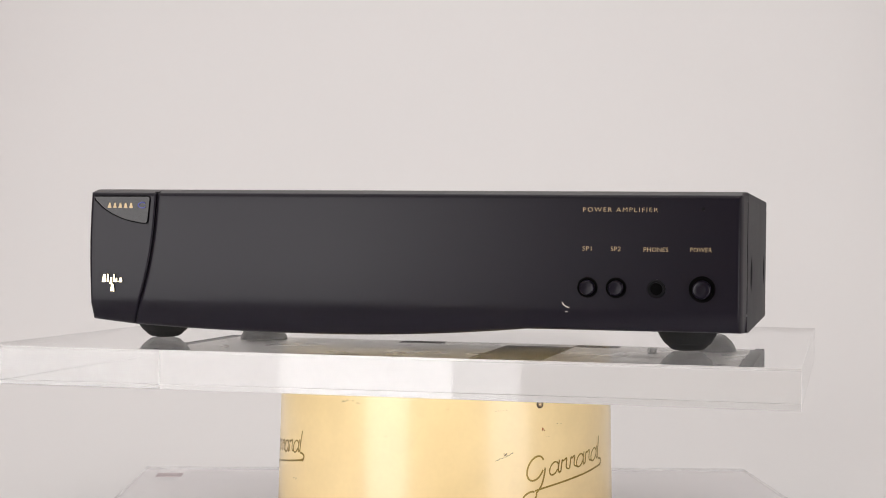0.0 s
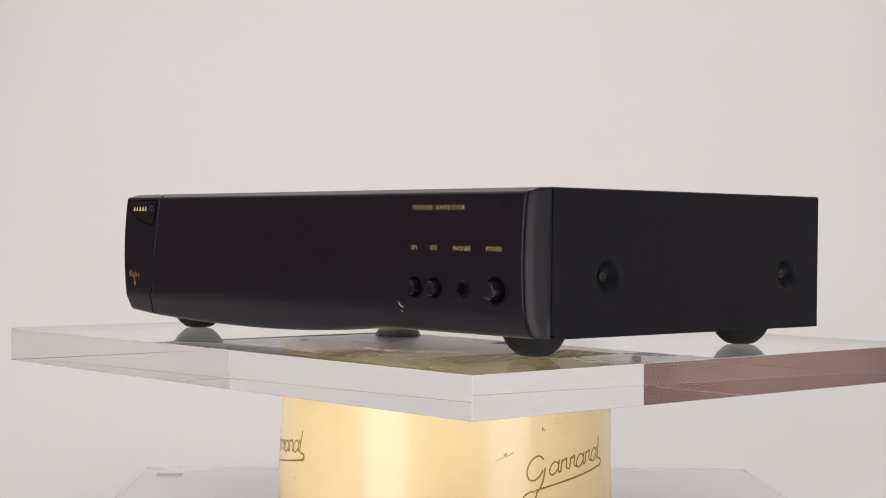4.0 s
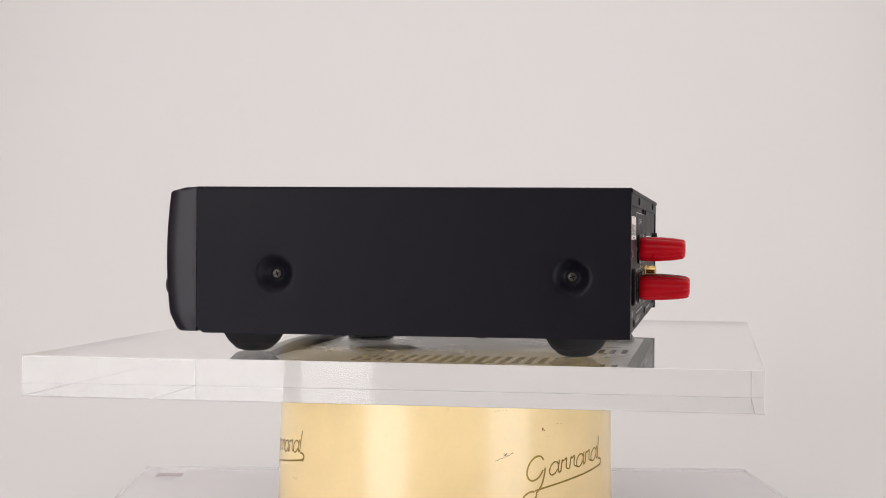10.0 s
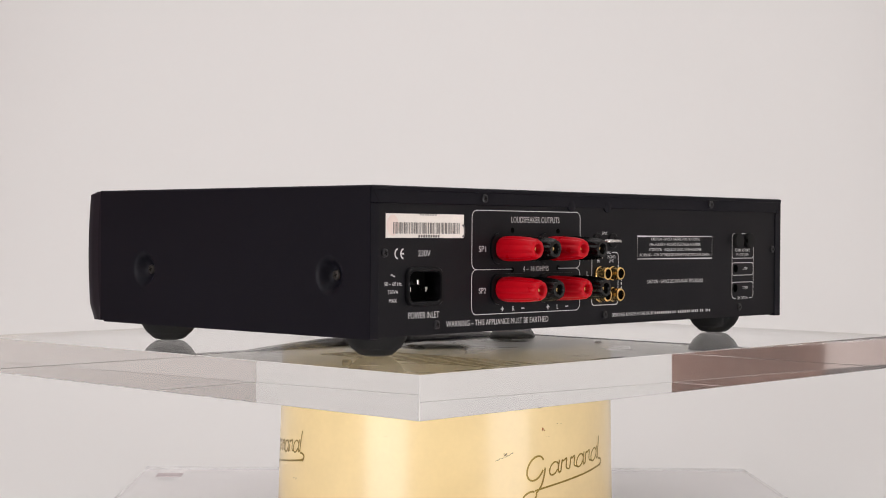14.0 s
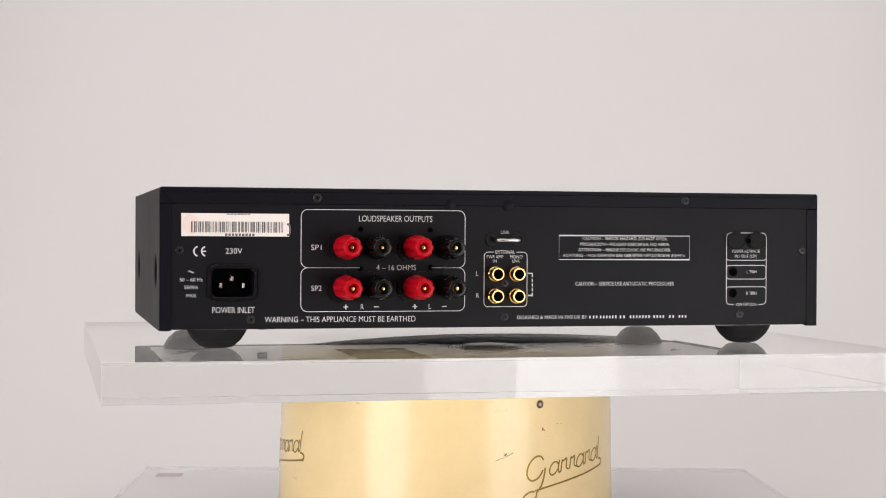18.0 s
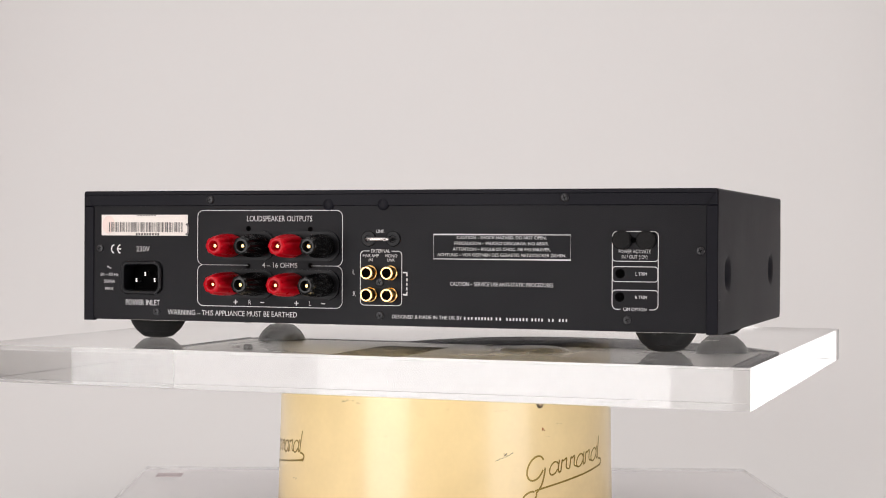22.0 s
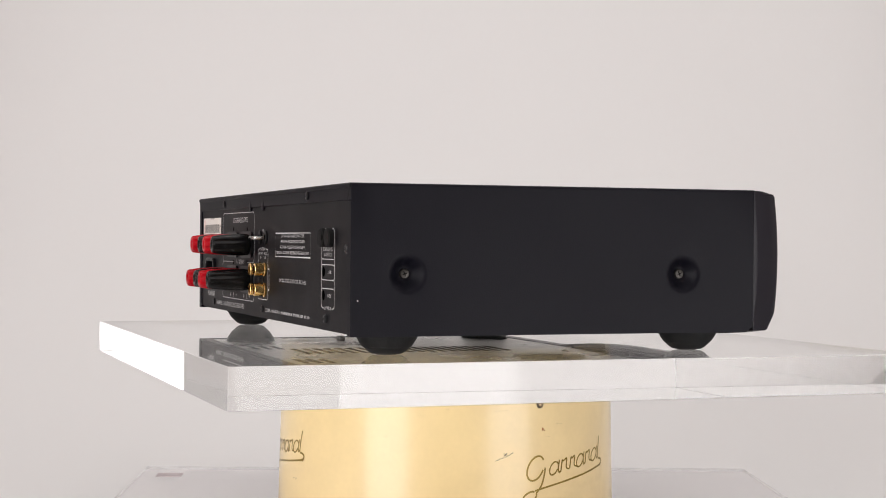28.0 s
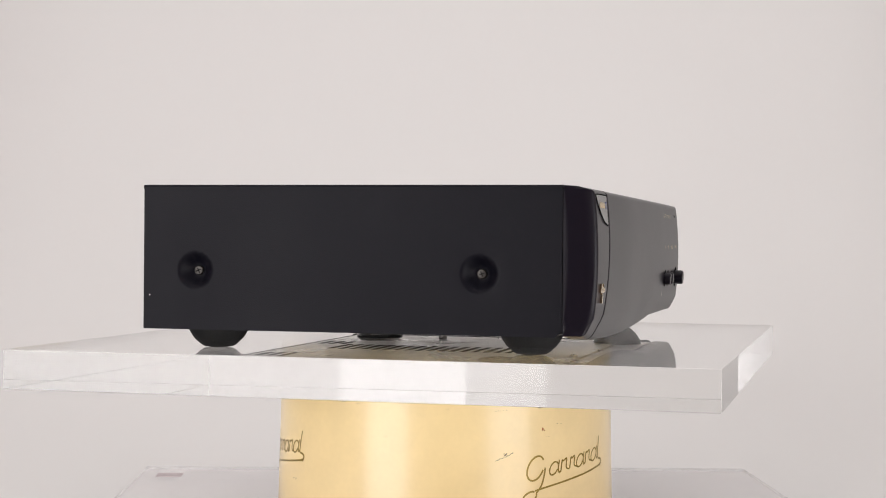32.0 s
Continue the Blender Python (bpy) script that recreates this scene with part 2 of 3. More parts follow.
def backdrop():
    """A seamless white sweep: flat on the table, then up behind it."""
    bm = bmesh.new()
    line = [(-0.29, TABLE_Z), (-0.1, TABLE_Z), (0.2, TABLE_Z)]
    r, cy = 0.95, 0.33
    for i in range(25):
        a = radians(90 * i / 24)
        line.append((cy + r * math.sin(a), TABLE_Z + r - r * math.cos(a)))
    line += [(cy + r, 1.0), (cy + r, 1.25), (cy + r, 1.55)]
    rows = []
    for y, z in line:
        rows.append([bm.verts.new((x, y, z)) for x in (-1.02, -0.5, 0.5, 1.02)])
    for a, b in zip(rows, rows[1:]):
        for i in range(3):
            bm.faces.new((a[i], a[i + 1], b[i + 1], b[i]))
    ob = thing("backdrop", bm, PAPER, "seamless white paper backdrop sweeping up behind the stand", "backdrop", kind="structure", smooth=60)
    thick = ob.modifiers.new("thickness", "SOLIDIFY")
    thick.thickness, thick.offset = 0.002, -1
    return ob


def table():
    top = TABLE_Z - 0.0045
    root = tagged(new("table"), label="plain white work table under the paper backdrop", category="table")
    root.location = (0, 0, -0.90)
    lift = 0.90
    part("tabletop", block(-1.0, 1.0, -0.275, 0.70, lift + top - 0.035, lift + top, 0.003), WALL, root)
    leg = mesh_of("leg", block(-0.03, 0.03, -0.03, 0.03, 0, lift + top - 0.035, 0.002), WALL)
    for x in (-0.93, 0.93):
        for y in (-0.22, 0.63):
            ob = new("leg", leg)
            ob.parent, ob.location = root, (x, y, 0)


# ------------------------------------------------------------------ the stand
PLATE = (0.4980, 0.4255, 0.0238)


def acrylic_sheet(name, label, mat=ACRYLIC):
    w, d, t = PLATE
    bm = block(0.0012 - w / 2, 0.0012 + w / 2, 0.0003 - d / 2, 0.0003 + d / 2, -t, 0, 0.00016, 1)
    ob = thing(name, bm, mat, label, "acrylic plate", smooth=None)
    ob.data.materials.append(ACRYLIC_EDGE if mat == ACRYLIC else mat)
    ob.data.materials.append(ACRYLIC_BEVEL if mat == ACRYLIC else mat)
    ob.data.materials.append(ACRYLIC_ARRIS if mat == ACRYLIC else mat)
    for f in ob.data.polygons:
        # top and corner arrises are whitened to draw a bright line, not worn
        if max(abs(c) for c in f.normal) < 0.9:  # the arrises: scraped on top and at the corners, sharper below
            f.material_index = 3 if f.normal.z < -0.3 else 2
        else:
            f.material_index = 1 if abs(f.normal.z) < 0.5 else 0
    ob.visible_shadow = False
    return ob


DRUM_X, DRUM_TOP, DRUM_BASE = -0.0026, -0.0243, -0.1223


def drum_r(z):
    return 0.1163 + 0.0022 * (DRUM_TOP - z) / 0.0980


def drum_at(u, v, w=0.0):
    """A place on the drum: the arc round it from the side that faces the camera, and the height."""
    r = drum_r(v) + w
    a = u / 0.117
    return Vector((DRUM_X + r * math.sin(a), -r * math.cos(a), v))


def drum_axis(u, v):
    a = u / 0.117
    return Matrix.Translation(drum_at(u, v)) @ Matrix.Rotation(a, 4, "Z") @ FRONT


def signature(parent, u, v, slope, bm=None):
    """An illegible flowing mark: slanted loops over a long underline that ends in a curl."""
    bm = bm or bmesh.new()
    cs, sn = math.cos(slope), math.sin(slope)

    def put(a, b, w):
        return drum_at(u + a * cs - b * sn, v + a * sn + b * cs, w)

    def stroke(pts, width):
        """A smooth stroke through its points."""
        ends = [pts[0], *pts, pts[-1]]
        fine = []
        for p, q, r, e in zip(ends, ends[1:], ends[2:], ends[3:]):
            n = max(2, int(math.hypot(r[0] - q[0], r[1] - q[1]) / 0.0008))
            for i in range(n):
                t = i / n
                fine.append(tuple(0.5 * (2 * b + (c - a) * t + (2 * a - 5 * b + 4 * c - d) * t * t + (3 * b - a - 3 * c + d) * t ** 3)
                                  for a, b, c, d in zip(p, q, r, e)))
        ribbon(fine + [pts[-1]], width, put, 0.00016, bm=bm)

    def loop(cx, cy, rx, ry, a0, a1, lean, width, steps=18):
        pts = []
        for i in range(steps + 1):
            a = radians(a0 + (a1 - a0) * i / steps)
            y = ry * math.sin(a)
            pts.append((cx + rx * math.cos(a) + lean * y, cy + y))
        ribbon(pts, width, put, 0.00016, bm=bm)

    loop(0.0034, 0.0074, 0.0064, 0.0076, 35, 345, 0.35, 0.0012, 26)
    stroke([(0.0110, 0.0065), (0.0092, 0.0012), (0.0062, -0.0046), (0.0018, -0.0086)], 0.0012)
    x = 0.0180
    for i, wide in enumerate((0.0036, 0.0030, 0.0028, 0.0036, 0.0030, 0.0036)):
        if i in (0, 3, 5):
            loop(x, 0.0046, wide, 0.0040, 30, 345, 0.42, 0.0010)
            stroke([(x + wide + 0.0020, 0.0092), (x + wide + 0.0002, 0.0040), (x + wide + 0.0004, 0.0012), (x + wide + 0.0024, 0.0018)], 0.0010)
        else:
            stroke([(x - wide - 0.0006, 0.0018), (x - wide + 0.0016, 0.0084), (x - 0.0004, 0.0078), (x + wide - 0.0002, 0.0088), (x + wide - 0.0014, 0.0030), (x + wide + 0.0016, 0.0014)], 0.0010)
        x += 2 * wide + 0.0022
    stroke([(0.0668, 0.0016), (0.0682, 0.0070), (0.0712, 0.0150)], 0.0010)
    tail = [(0.0680 + 0.0042 * math.sin(radians(a)), -0.0022 + 0.0024 * math.cos(radians(a))) for a in range(-10, 181, 20)]
    tail += [(0.050, -0.0052), (0.030, -0.0056), (0.012, -0.0062), (0.001, -0.0070)]
    stroke(tail, 0.0012)
    loop(-0.0034, -0.0104, 0.0050, 0.0034, 60, 390, 0.5, 0.0012, 22)
    return part("signature_mark", bm, LOGO_INK, parent, "brown and gold flowing brand mark")


def drum():
    root = tagged(new("drum_stand"), label="cream enamelled round metal drum carrying the turning acrylic plate", category="drum stand")
    root.location = (0, 0, 0)
    m = Matrix.Translation((DRUM_X, 0, 0))
    steps = [(0.100, DRUM_TOP), (0.1145, DRUM_TOP), (0.1160, DRUM_TOP - 0.0004), (0.1163, DRUM_TOP - 0.0016)]
    steps += [(drum_r(z), z) for z in (-0.045, -0.065, -0.085, -0.105, DRUM_BASE + 0.0015)]
    steps += [(drum_r(DRUM_BASE) - 0.001, DRUM_BASE), (0.100, DRUM_BASE)]
    part("shell", lathe(steps, m, 160, close=False), ENAMEL, root, smooth=50)
    # assumed dark disc, added so the plate above it shows less yellow
    part("top_disc", lathe([(0.1004, DRUM_TOP - 0.0010), (0.1000, DRUM_TOP - 0.0004), (0.0, DRUM_TOP - 0.0004)], m, 96), DARK_PAD, root, "assumed dark brown pad on the drum, darkening the view through the plate")
    part("base_disc", lathe([(0.1004, DRUM_BASE + 0.0010), (0.1000, DRUM_BASE + 0.0002), (0.0, DRUM_BASE + 0.0002)], m, 96), WALL, root)
    signature(root, 0.0590, -0.0878, 0.125)
    signature(root, -0.1815, -0.0830, 0.10)
    rivet = lathe([(0.0016, 0.0), (0.0016, 0.0006), (0.0011, 0.0012), (0, 0.0014)], drum_axis(0.0650, -0.0385), 20)
    part("rivet", rivet, BRASS, root, "dull brass rivet near the rim")
    collar = lathe([(0.0015, 0.00012), (0.0027, 0.00014)], drum_axis(0.0650, -0.0385), 20, close=False)
    part("rivet_hole", collar, CHIP, root)
    rng = random.Random(4)
    bm = bmesh.new()
    for u, v, n, size in ((0.0390, -0.0705, 6, 0.0010), (-0.0720, -0.0380, 5, 0.0010), (-0.0600, -0.0385, 4, 0.0008), (0.0790, -0.0520, 3, 0.0006),
                          (0.0010, -0.0405, 2, 0.0006), (-0.1230, -0.0940, 4, 0.0008), (0.0330, -0.0420, 5, 0.0006), (0.0700, -0.0600, 2, 0.0005),
                          (0.0460, -0.1040, 1, 0.0005), (-0.0400, -0.0590, 2, 0.0005), (0.0300, -0.0360, 2, 0.0005)):
        for i in range(n):
            cu, cv = u + rng.uniform(-0.2, 1) * 0.0022 * i, v + rng.uniform(-0.2, 0.5) * 0.0007 * i
            k = rng.randint(5, 8)
            flat_shape([(cu + size * rng.uniform(0.3, 0.8) * math.cos(6.283 * j / k), cv + size * rng.uniform(0.15, 0.45) * math.sin(6.283 * j / k))
                        for j in range(k)], drum_at, 0.00012, bm)
    for i in range(11):  # a broken scratch that climbs to one side
        k = i / 10 + rng.uniform(-0.02, 0.02)
        cu, cv, half = 0.0330 + 0.0115 * k, -0.0738 + 0.0045 * k + rng.uniform(-0.0003, 0.0003), rng.uniform(0.0003, 0.0009)
        flat_shape([(cu - half, cv - 0.0003), (cu, cv - 0.0004), (cu + half, cv + 0.0001), (cu + half * 0.3, cv + 0.0003)], drum_at, 0.00012, bm)
    for i in range(26):  # wear along the rim
        cu, half = rng.uniform(-0.13, 0.10), rng.uniform(0.0004, 0.0022)
        cv = -0.0263 - rng.random() ** 3 * 0.003
        flat_shape([(cu - half, cv), (cu - half * 0.2, cv - rng.uniform(0.0001, 0.0003)), (cu + half, cv - 0.0001), (cu + half * 0.4, cv + 0.0002)], drum_at, 0.00012, bm)
    tagged(part("chips", bm, CHIP, root, "small dark chips and scratches in the enamel"), kind="stuff")
    bm = bmesh.new()
    for u, v, size in ((0.0672, -0.0548, 0.0011), (0.0686, -0.0558, 0.0006)):
        flat_shape([(u + size * 0.6 * math.cos(6.283 * j / 9), v + size * math.sin(6.283 * j / 9) * (1 + 0.2 * (j % 2))) for j in range(9)], drum_at, 0.00012, bm)
    part("rust_spot", bm, RUST, root, "reddish rust spot")
    return root


# ------------------------------------------------------------------ the amplifier
AMP = tagged(new("power_amplifier"), label="black metal stereo power amplifier standing on four rubber feet", category="amplifier")
HALF, TOP, LOW, FRONT_JOIN, REAR_EDGE = 0.2150, 0.1000, 0.0131, -0.1195, 0.1370
DISHES = (-0.0716, 0.1036)
DISH_Z = 0.0486


def cover():
    """Folded steel sleeve: top, two sides with pressed dishes, a lip round the rear."""
    bm = bmesh.new()
    r = 0.0016
    corner = [(HALF - r + r * math.sin(radians(a)), TOP - r + r * math.cos(radians(a))) for a in (0, 30, 60, 90)]
    section = [(-x, z) for x, z in reversed(corner)] + corner
    back = REAR_EDGE
    a = [bm.verts.new((x, FRONT_JOIN, z)) for x, z in section]
    b = [bm.verts.new((x, back, z)) for x, z in section]
    for i in range(len(section) - 1):
        bm.faces.new((a[i], a[i + 1], b[i + 1], b[i]))
    # sides, with a pressed dish round each screw
    for side in (-1, 1):
        def at(y, z, d=0.0):
            return bm.verts.new((side * (HALF - d), y, z))

        z0, z1, half = LOW, TOP - r, 0.018
        levels = (z0, DISH_Z - half, DISH_Z + half, z1)
        n = 48
        unit = []
        for i in range(n):
            t = 2 * math.pi * (i + 6) / n
            cx, cz = math.cos(t), math.sin(t)
            k = half / max(abs(cx), abs(cz))
            unit.append((k * cx, k * cz))
        cuts = [FRONT_JOIN]
        for c in DISHES:
            cuts += [c - half, c + half]
        cuts.append(back)
        top, west, south, east = unit[0:13], unit[12:25], unit[24:37], unit[36:48] + unit[0:1]
        for k in range(len(cuts) - 1):
            y0, y1 = cuts[k], cuts[k + 1]
            cy = (y0 + y1) / 2
            if k % 2 == 0:
                for j in (0, 2):
                    if k == 0 and j == 0:  # the cut corner at the facia
                        bm.faces.new((at(y0, z0 + 0.0034), at(y0 + 0.0042, z0), at(y1, z0), at(y1, levels[1]), at(y0, levels[1])))
                        continue
                    bm.faces.new((at(y0, levels[j]), at(y1, levels[j]), at(y1, levels[j + 1]), at(y0, levels[j + 1])))
                right = [at(y1, DISH_Z + q[1]) for q in reversed(west)] if k < 4 else [at(y1, levels[1]), at(y1, levels[2])]
                left = [at(y0, DISH_Z + q[1]) for q in reversed(east)] if k > 0 else [at(y0, levels[2]), at(y0, levels[1])]
                right.sort(key=lambda v: v.co.z)
                left.sort(key=lambda v: -v.co.z)
                bm.faces.new(right + left)
                continue
            bm.faces.new([at(y0, z0), at(y1, z0)] + [at(cy + q[0], DISH_Z + q[1]) for q in reversed(south)])
            bm.faces.new([at(cy + q[0], DISH_Z + q[1]) for q in reversed(top)] + [at(y1, z1), at(y0, z1)])
            rings = [[at(cy + q[0], DISH_Z + q[1]) for q in unit]]
            for step in range(13):  # a smooth pressed bowl
                rad = 0.0124 - 0.0096 * step / 12
                deep = 0.0066 * (0.5 - 0.5 * math.cos(math.pi * step / 12)) ** 1.15
                rings.append([at(cy + rad * math.cos(2 * math.pi * (i + 6) / n), DISH_Z + rad * math.sin(2 * math.pi * (i + 6) / n), deep) for i in range(n)])
            for p, q in zip(rings, rings[1:]):
                for i in range(n):
                    j = (i + 1) % n
                    bm.faces.new((p[i], p[j], q[j], q[i]))
            bm.faces.new(rings[-1])
    bmesh.ops.remove_doubles(bm, verts=bm.verts, dist=1e-6)
    ob = part("cover", bm, COVER, AMP, "matt black folded steel cover")
    # rear lip
    lip = bmesh.new()
    block(-0.2146, 0.2146, BACK_Y - 0.004, REAR_EDGE + 0.0002, 0.0900, 0.0996, 0.0004, 1, lip)
    block(-0.2144, 0.2144, REAR_EDGE - 0.001, REAR_EDGE + 0.0009, 0.0972, 0.0997, 0.0004, 1, lip)
    for s in (-1, 1):
        x0, x1 = sorted((s * 0.2078, s * 0.2148))
        block(x0, x1, BACK_Y - 0.004, REAR_EDGE + 0.0001, LOW, 0.0898, 0.0004, 1, lip)
    for x in (0.0352, -0.0024):
        lathe([(0.0037, -0.003), (0.0037, 0.0009), (0.0034, 0.0011)], rear_axis(x, 0.0908), 24, lip)
    part("rear_lip", lip, COVER, ob)
    chip = flat_shape([(-0.1330 + 0.0005 * math.cos(j), 0.0335 + 0.0004 * math.sin(j)) for j in range(6)], lambda u, v, w: Vector((-HALF - w, -u, v)))
    part("paint_chip", chip, MATT_GREY, ob, "tiny pale chip in the paint")
    # fold lines at the two upper corners
    for s in (-1, 1):
        line = ribbon([(s * 0.2080, 0.0902), (s * 0.2142, 0.0990)], 0.0003, lambda u, v, w: Vector((u, REAR_EDGE + 0.0004, v)))
        part("fold_line", line, DARK, ob)
    return ob


def screw(name, m, r, parent, mat, head=0.0011):
    bm = lathe([(r, -0.0008), (r, head * 0.5), (r * 0.82, head * 0.9), (r * 0.55, head), (0, head)], m, 20)
    ob = part(name, bm, mat, parent)
    slot = bmesh.new()
    for a in (0.4, 0.4 + math.pi / 2):
        turn = m @ Matrix.Rotation(a, 4, "Z") @ Matrix.Translation((0, 0, head + 0.00006))
        slot.faces.new([slot.verts.new(turn @ Vector(c)) for c in ((-r * 0.55, -r * 0.1, 0), (r * 0.55, -r * 0.1, 0), (r * 0.55, r * 0.1, 0), (-r * 0.55, r * 0.1, 0))])
    part("screw_slot", slot, DARK, ob)
    return ob


def side_screws():
    for side, axes in ((1, RIGHT), (-1, LEFT)):
        for y in DISHES:
            screw("side_screw", Matrix.Translation((side * (HALF - 0.0066), y, DISH_Z)) @ axes, 0.0030, AMP, STEEL_SCREW, 0.0016)


def bottom_edge(x):
    """Level at one end, then a shallow belly that meets it at a corner."""
    k = (x + 0.045) / (0.168 if x < -0.045 else 0.130)
    return 0.0139 - 0.0069 * max(0.0, 1 - k * k)


def seam_x(z):
    """The curved joint between the facia and its end cheek."""
    k = max(0.0, (0.097 - z) / 0.084)
    return -0.1658 - 0.0168 * k ** 2.3


def facia_piece(name, left, right, cols, parent, sink, label, round_left, round_right):
    """A bowed moulding between two edges, each a function of the height; an edge is rounded over (width, depth)."""
    bm = bmesh.new()
    wide = right(0.055) - left(0.055)
    ends = (0.0, 0.0001, 0.0004, 0.0009, 0.0014, 0.0025, 0.0036, 0.0039, 0.0043, 0.0048, 0.0054, 0.0060, 0.0064)
    shares = [e / wide for e in ends]
    shares += [shares[-1] + (1 - 2 * shares[-1]) * i / cols for i in range(1, cols)]
    shares += [1 - e / wide for e in reversed(ends)]
    top = 0.0976
    grid = []
    for share in shares:
        z_low = bottom_edge(left(0.055) + wide * share)
        low, high = (0.0, 0.0001, 0.0004, 0.0010, 0.0018, 0.0026), (0.0026, 0.0017, 0.0009, 0.0004, 0.0001, 0.0)
        zs = [z_low + e for e in low]
        zs += [zs[-1] + (top - high[0] - zs[-1]) * i / 20 for i in range(1, 20)]
        zs += [top - e for e in high]
        col = []
        for z in zs:
            x = left(z) + (right(z) - left(z)) * share
            back = 0.0
            for d, (w, deep) in ((x - left(z), round_left), (right(z) - x, round_right), (top - z, (0.0024, 0.0026)), (z - z_low, (0.0024, 0.0030))):
                if deep > 0.01 and d < w:  # a tapered end with a rounded front corner
                    k = d / w
                    back = max(back, deep * (1 - 1.70 * k) if k < 0.45 else 0.235 * deep * (1 - math.sqrt(max(0.0, 1 - ((1 - k) / 0.55) ** 2))))
                elif d < w:
                    back = max(back, deep * (1 - math.sqrt(max(0.0, 1 - ((w - d) / w) ** 2))))
            col.append(bm.verts.new((x, min(front_y(z) + sink + back, FRONT_JOIN - 0.0008), z)))
        grid.append(col)
    for a, b in zip(grid, grid[1:]):
        for j in range(len(a) - 1):
            bm.faces.new((a[j], b[j], b[j + 1], a[j + 1]))
    rim = [c[0] for c in grid] + grid[-1][1:] + [c[-1] for c in reversed(grid[:-1])] + list(reversed(grid[0][1:-1]))
    rear = [bm.verts.new((v.co.x, FRONT_JOIN - 0.0004, v.co.z + 0.0023 * max(0.0, (v.co.z - 0.016) / 0.0816))) for v in rim]
    crown = []  # the top swells a little between front and joint
    for a, b in zip(rim, rear):
        mid = (a.co + b.co) / 2
        mid.z += 0.0007 * max(0.0, min(1.0, (a.co.z - 0.090) / 0.006))
        crown.append(bm.verts.new(mid))
    for near, far in ((rim, crown), (crown, rear)):
        for i in range(len(rim)):
            j = (i + 1) % len(rim)
            bm.faces.new((near[i], near[j], far[j], far[i]))
    bm.faces.new(rear)
    return part(name, bm, FACIA, parent, label, smooth=40)


def front():
    facia = facia_piece("front_panel", lambda z: seam_x(z) + 0.0004, lambda z: 0.2147, 60, AMP, 0.0, "bowed matt black facia with gold lettering", (0.0022, 0.0018), (0.0048, 0.0165))
    cheek = facia_piece("end_cheek", lambda z: -0.2147, lambda z: seam_x(z) - 0.0002, 14, AMP, 0.0002, "black moulded end cheek with a badge", (0.0048, 0.0165), (0.0012, 0.0012))
    # dark joint behind the seam, and between facia and cover
    joint = bmesh.new()
    zs = [0.014 + 0.084 * i / 12 for i in range(13)]
    ribbon([(seam_x(z), z) for z in zs], 0.004, lambda u, v, w: front_at(u, v, -0.0019), bm=joint)
    block(-0.2138, 0.2138, FRONT_JOIN - 0.0014, FRONT_JOIN + 0.004, 0.0152, 0.0986, 0, 1, joint)
    part("joint", joint, RUBBER, AMP)
    # badge
    curve = [(-0.2091, 0.0950), (-0.2086, 0.0925), (-0.2026, 0.0872), (-0.1962, 0.0834), (-0.1896, 0.0806), (-0.1833, 0.0788), (-0.1746, 0.0773),
             (-0.1719, 0.0773), (-0.1708, 0.0784), (-0.1699, 0.0935), (-0.1706, 0.0948), (-0.1721, 0.0951)]
    badge = part("badge", prism(curve, front_at, -0.001, 0.0003), BADGE_FILM, cheek, "smoked glossy corner badge")
    part("badge_rim", ribbon(curve, 0.0007, front_at, 0.0004, closed=True), DARK, cheek)
    marks = bmesh.new()
    for i in range(5):
        u = -0.1995 + 0.0038 * i
        flat_shape([(u, 0.0873), (u + 0.0027, 0.0873), (u + 0.0019, 0.0906), (u + 0.0009, 0.0906)], front_at, 0.0005, marks)
    part("brand_mark", marks, GOLD_INK, cheek, "gold brand mark")
    swirl = ribbon([(-0.1750 + 0.0024 * math.cos(radians(a)) * (1 + 0.25 * math.cos(radians(2 * a))), 0.0892 + 0.0019 * math.sin(radians(a))) for a in range(40, 331, 18)],
                   0.0007, front_at, 0.0005)
    part("blue_symbol", swirl, BLUE_INK, cheek, "blue brand symbol")
    # raised model mark, as plain slanted slugs
    for i, (u, w, lo, hi) in enumerate(((-0.2023, 0.0029, 0.0386, 0.0434), (-0.1987, 0.0010, 0.0386, 0.0438), (-0.1970, 0.0019, 0.0372, 0.0416), (-0.1944, 0.0010, 0.0386, 0.0438), (-0.1930, 0.0015, 0.0386, 0.0412), (-0.1906, 0.0024, 0.0386, 0.0414), (-0.1967, 0.0028, 0.0324, 0.0368))):
        slug = prism([(u, lo), (u + w, lo), (u + w * 0.95, hi), (u + w * 0.3, hi)], front_at, -0.0005, 0.0011)
        part("model_mark", slug, BADGE_METAL, cheek, "raised polished gold model mark")
    for words, u0, u1, v, cap in (("POWER AMPLIFIER", 0.1162, 0.1620, 0.0870, 0.0027), ("SP1", 0.1163, 0.1218, 0.0631, 0.0027),
                                  ("SP2", 0.1337, 0.1398, 0.0631, 0.0027), ("PHONES", 0.1538, 0.1686, 0.0629, 0.0027), ("POWER", 0.1820, 0.1947, 0.0630, 0.0027)):
        lettering("lettering", words, u0, u1, v, cap, front_at, GOLD_INK, facia, 1.3 if len(words) > 6 else 1.05, -0.014)
    # push buttons, each in a flat dark ring painted for its well's shade
    for x, well, r, out in ((0.1195, 0.0063, 0.0046, 0.0048), (0.1371, 0.0063, 0.0046, 0.0048), (0.1892, 0.0080, 0.0055, 0.0068)):
        m = front_axis(x, 0.0406)
        part("well_shade", lathe([(r, 0.00010), (well, 0.00022)], m, 36, close=False), DARK, facia)
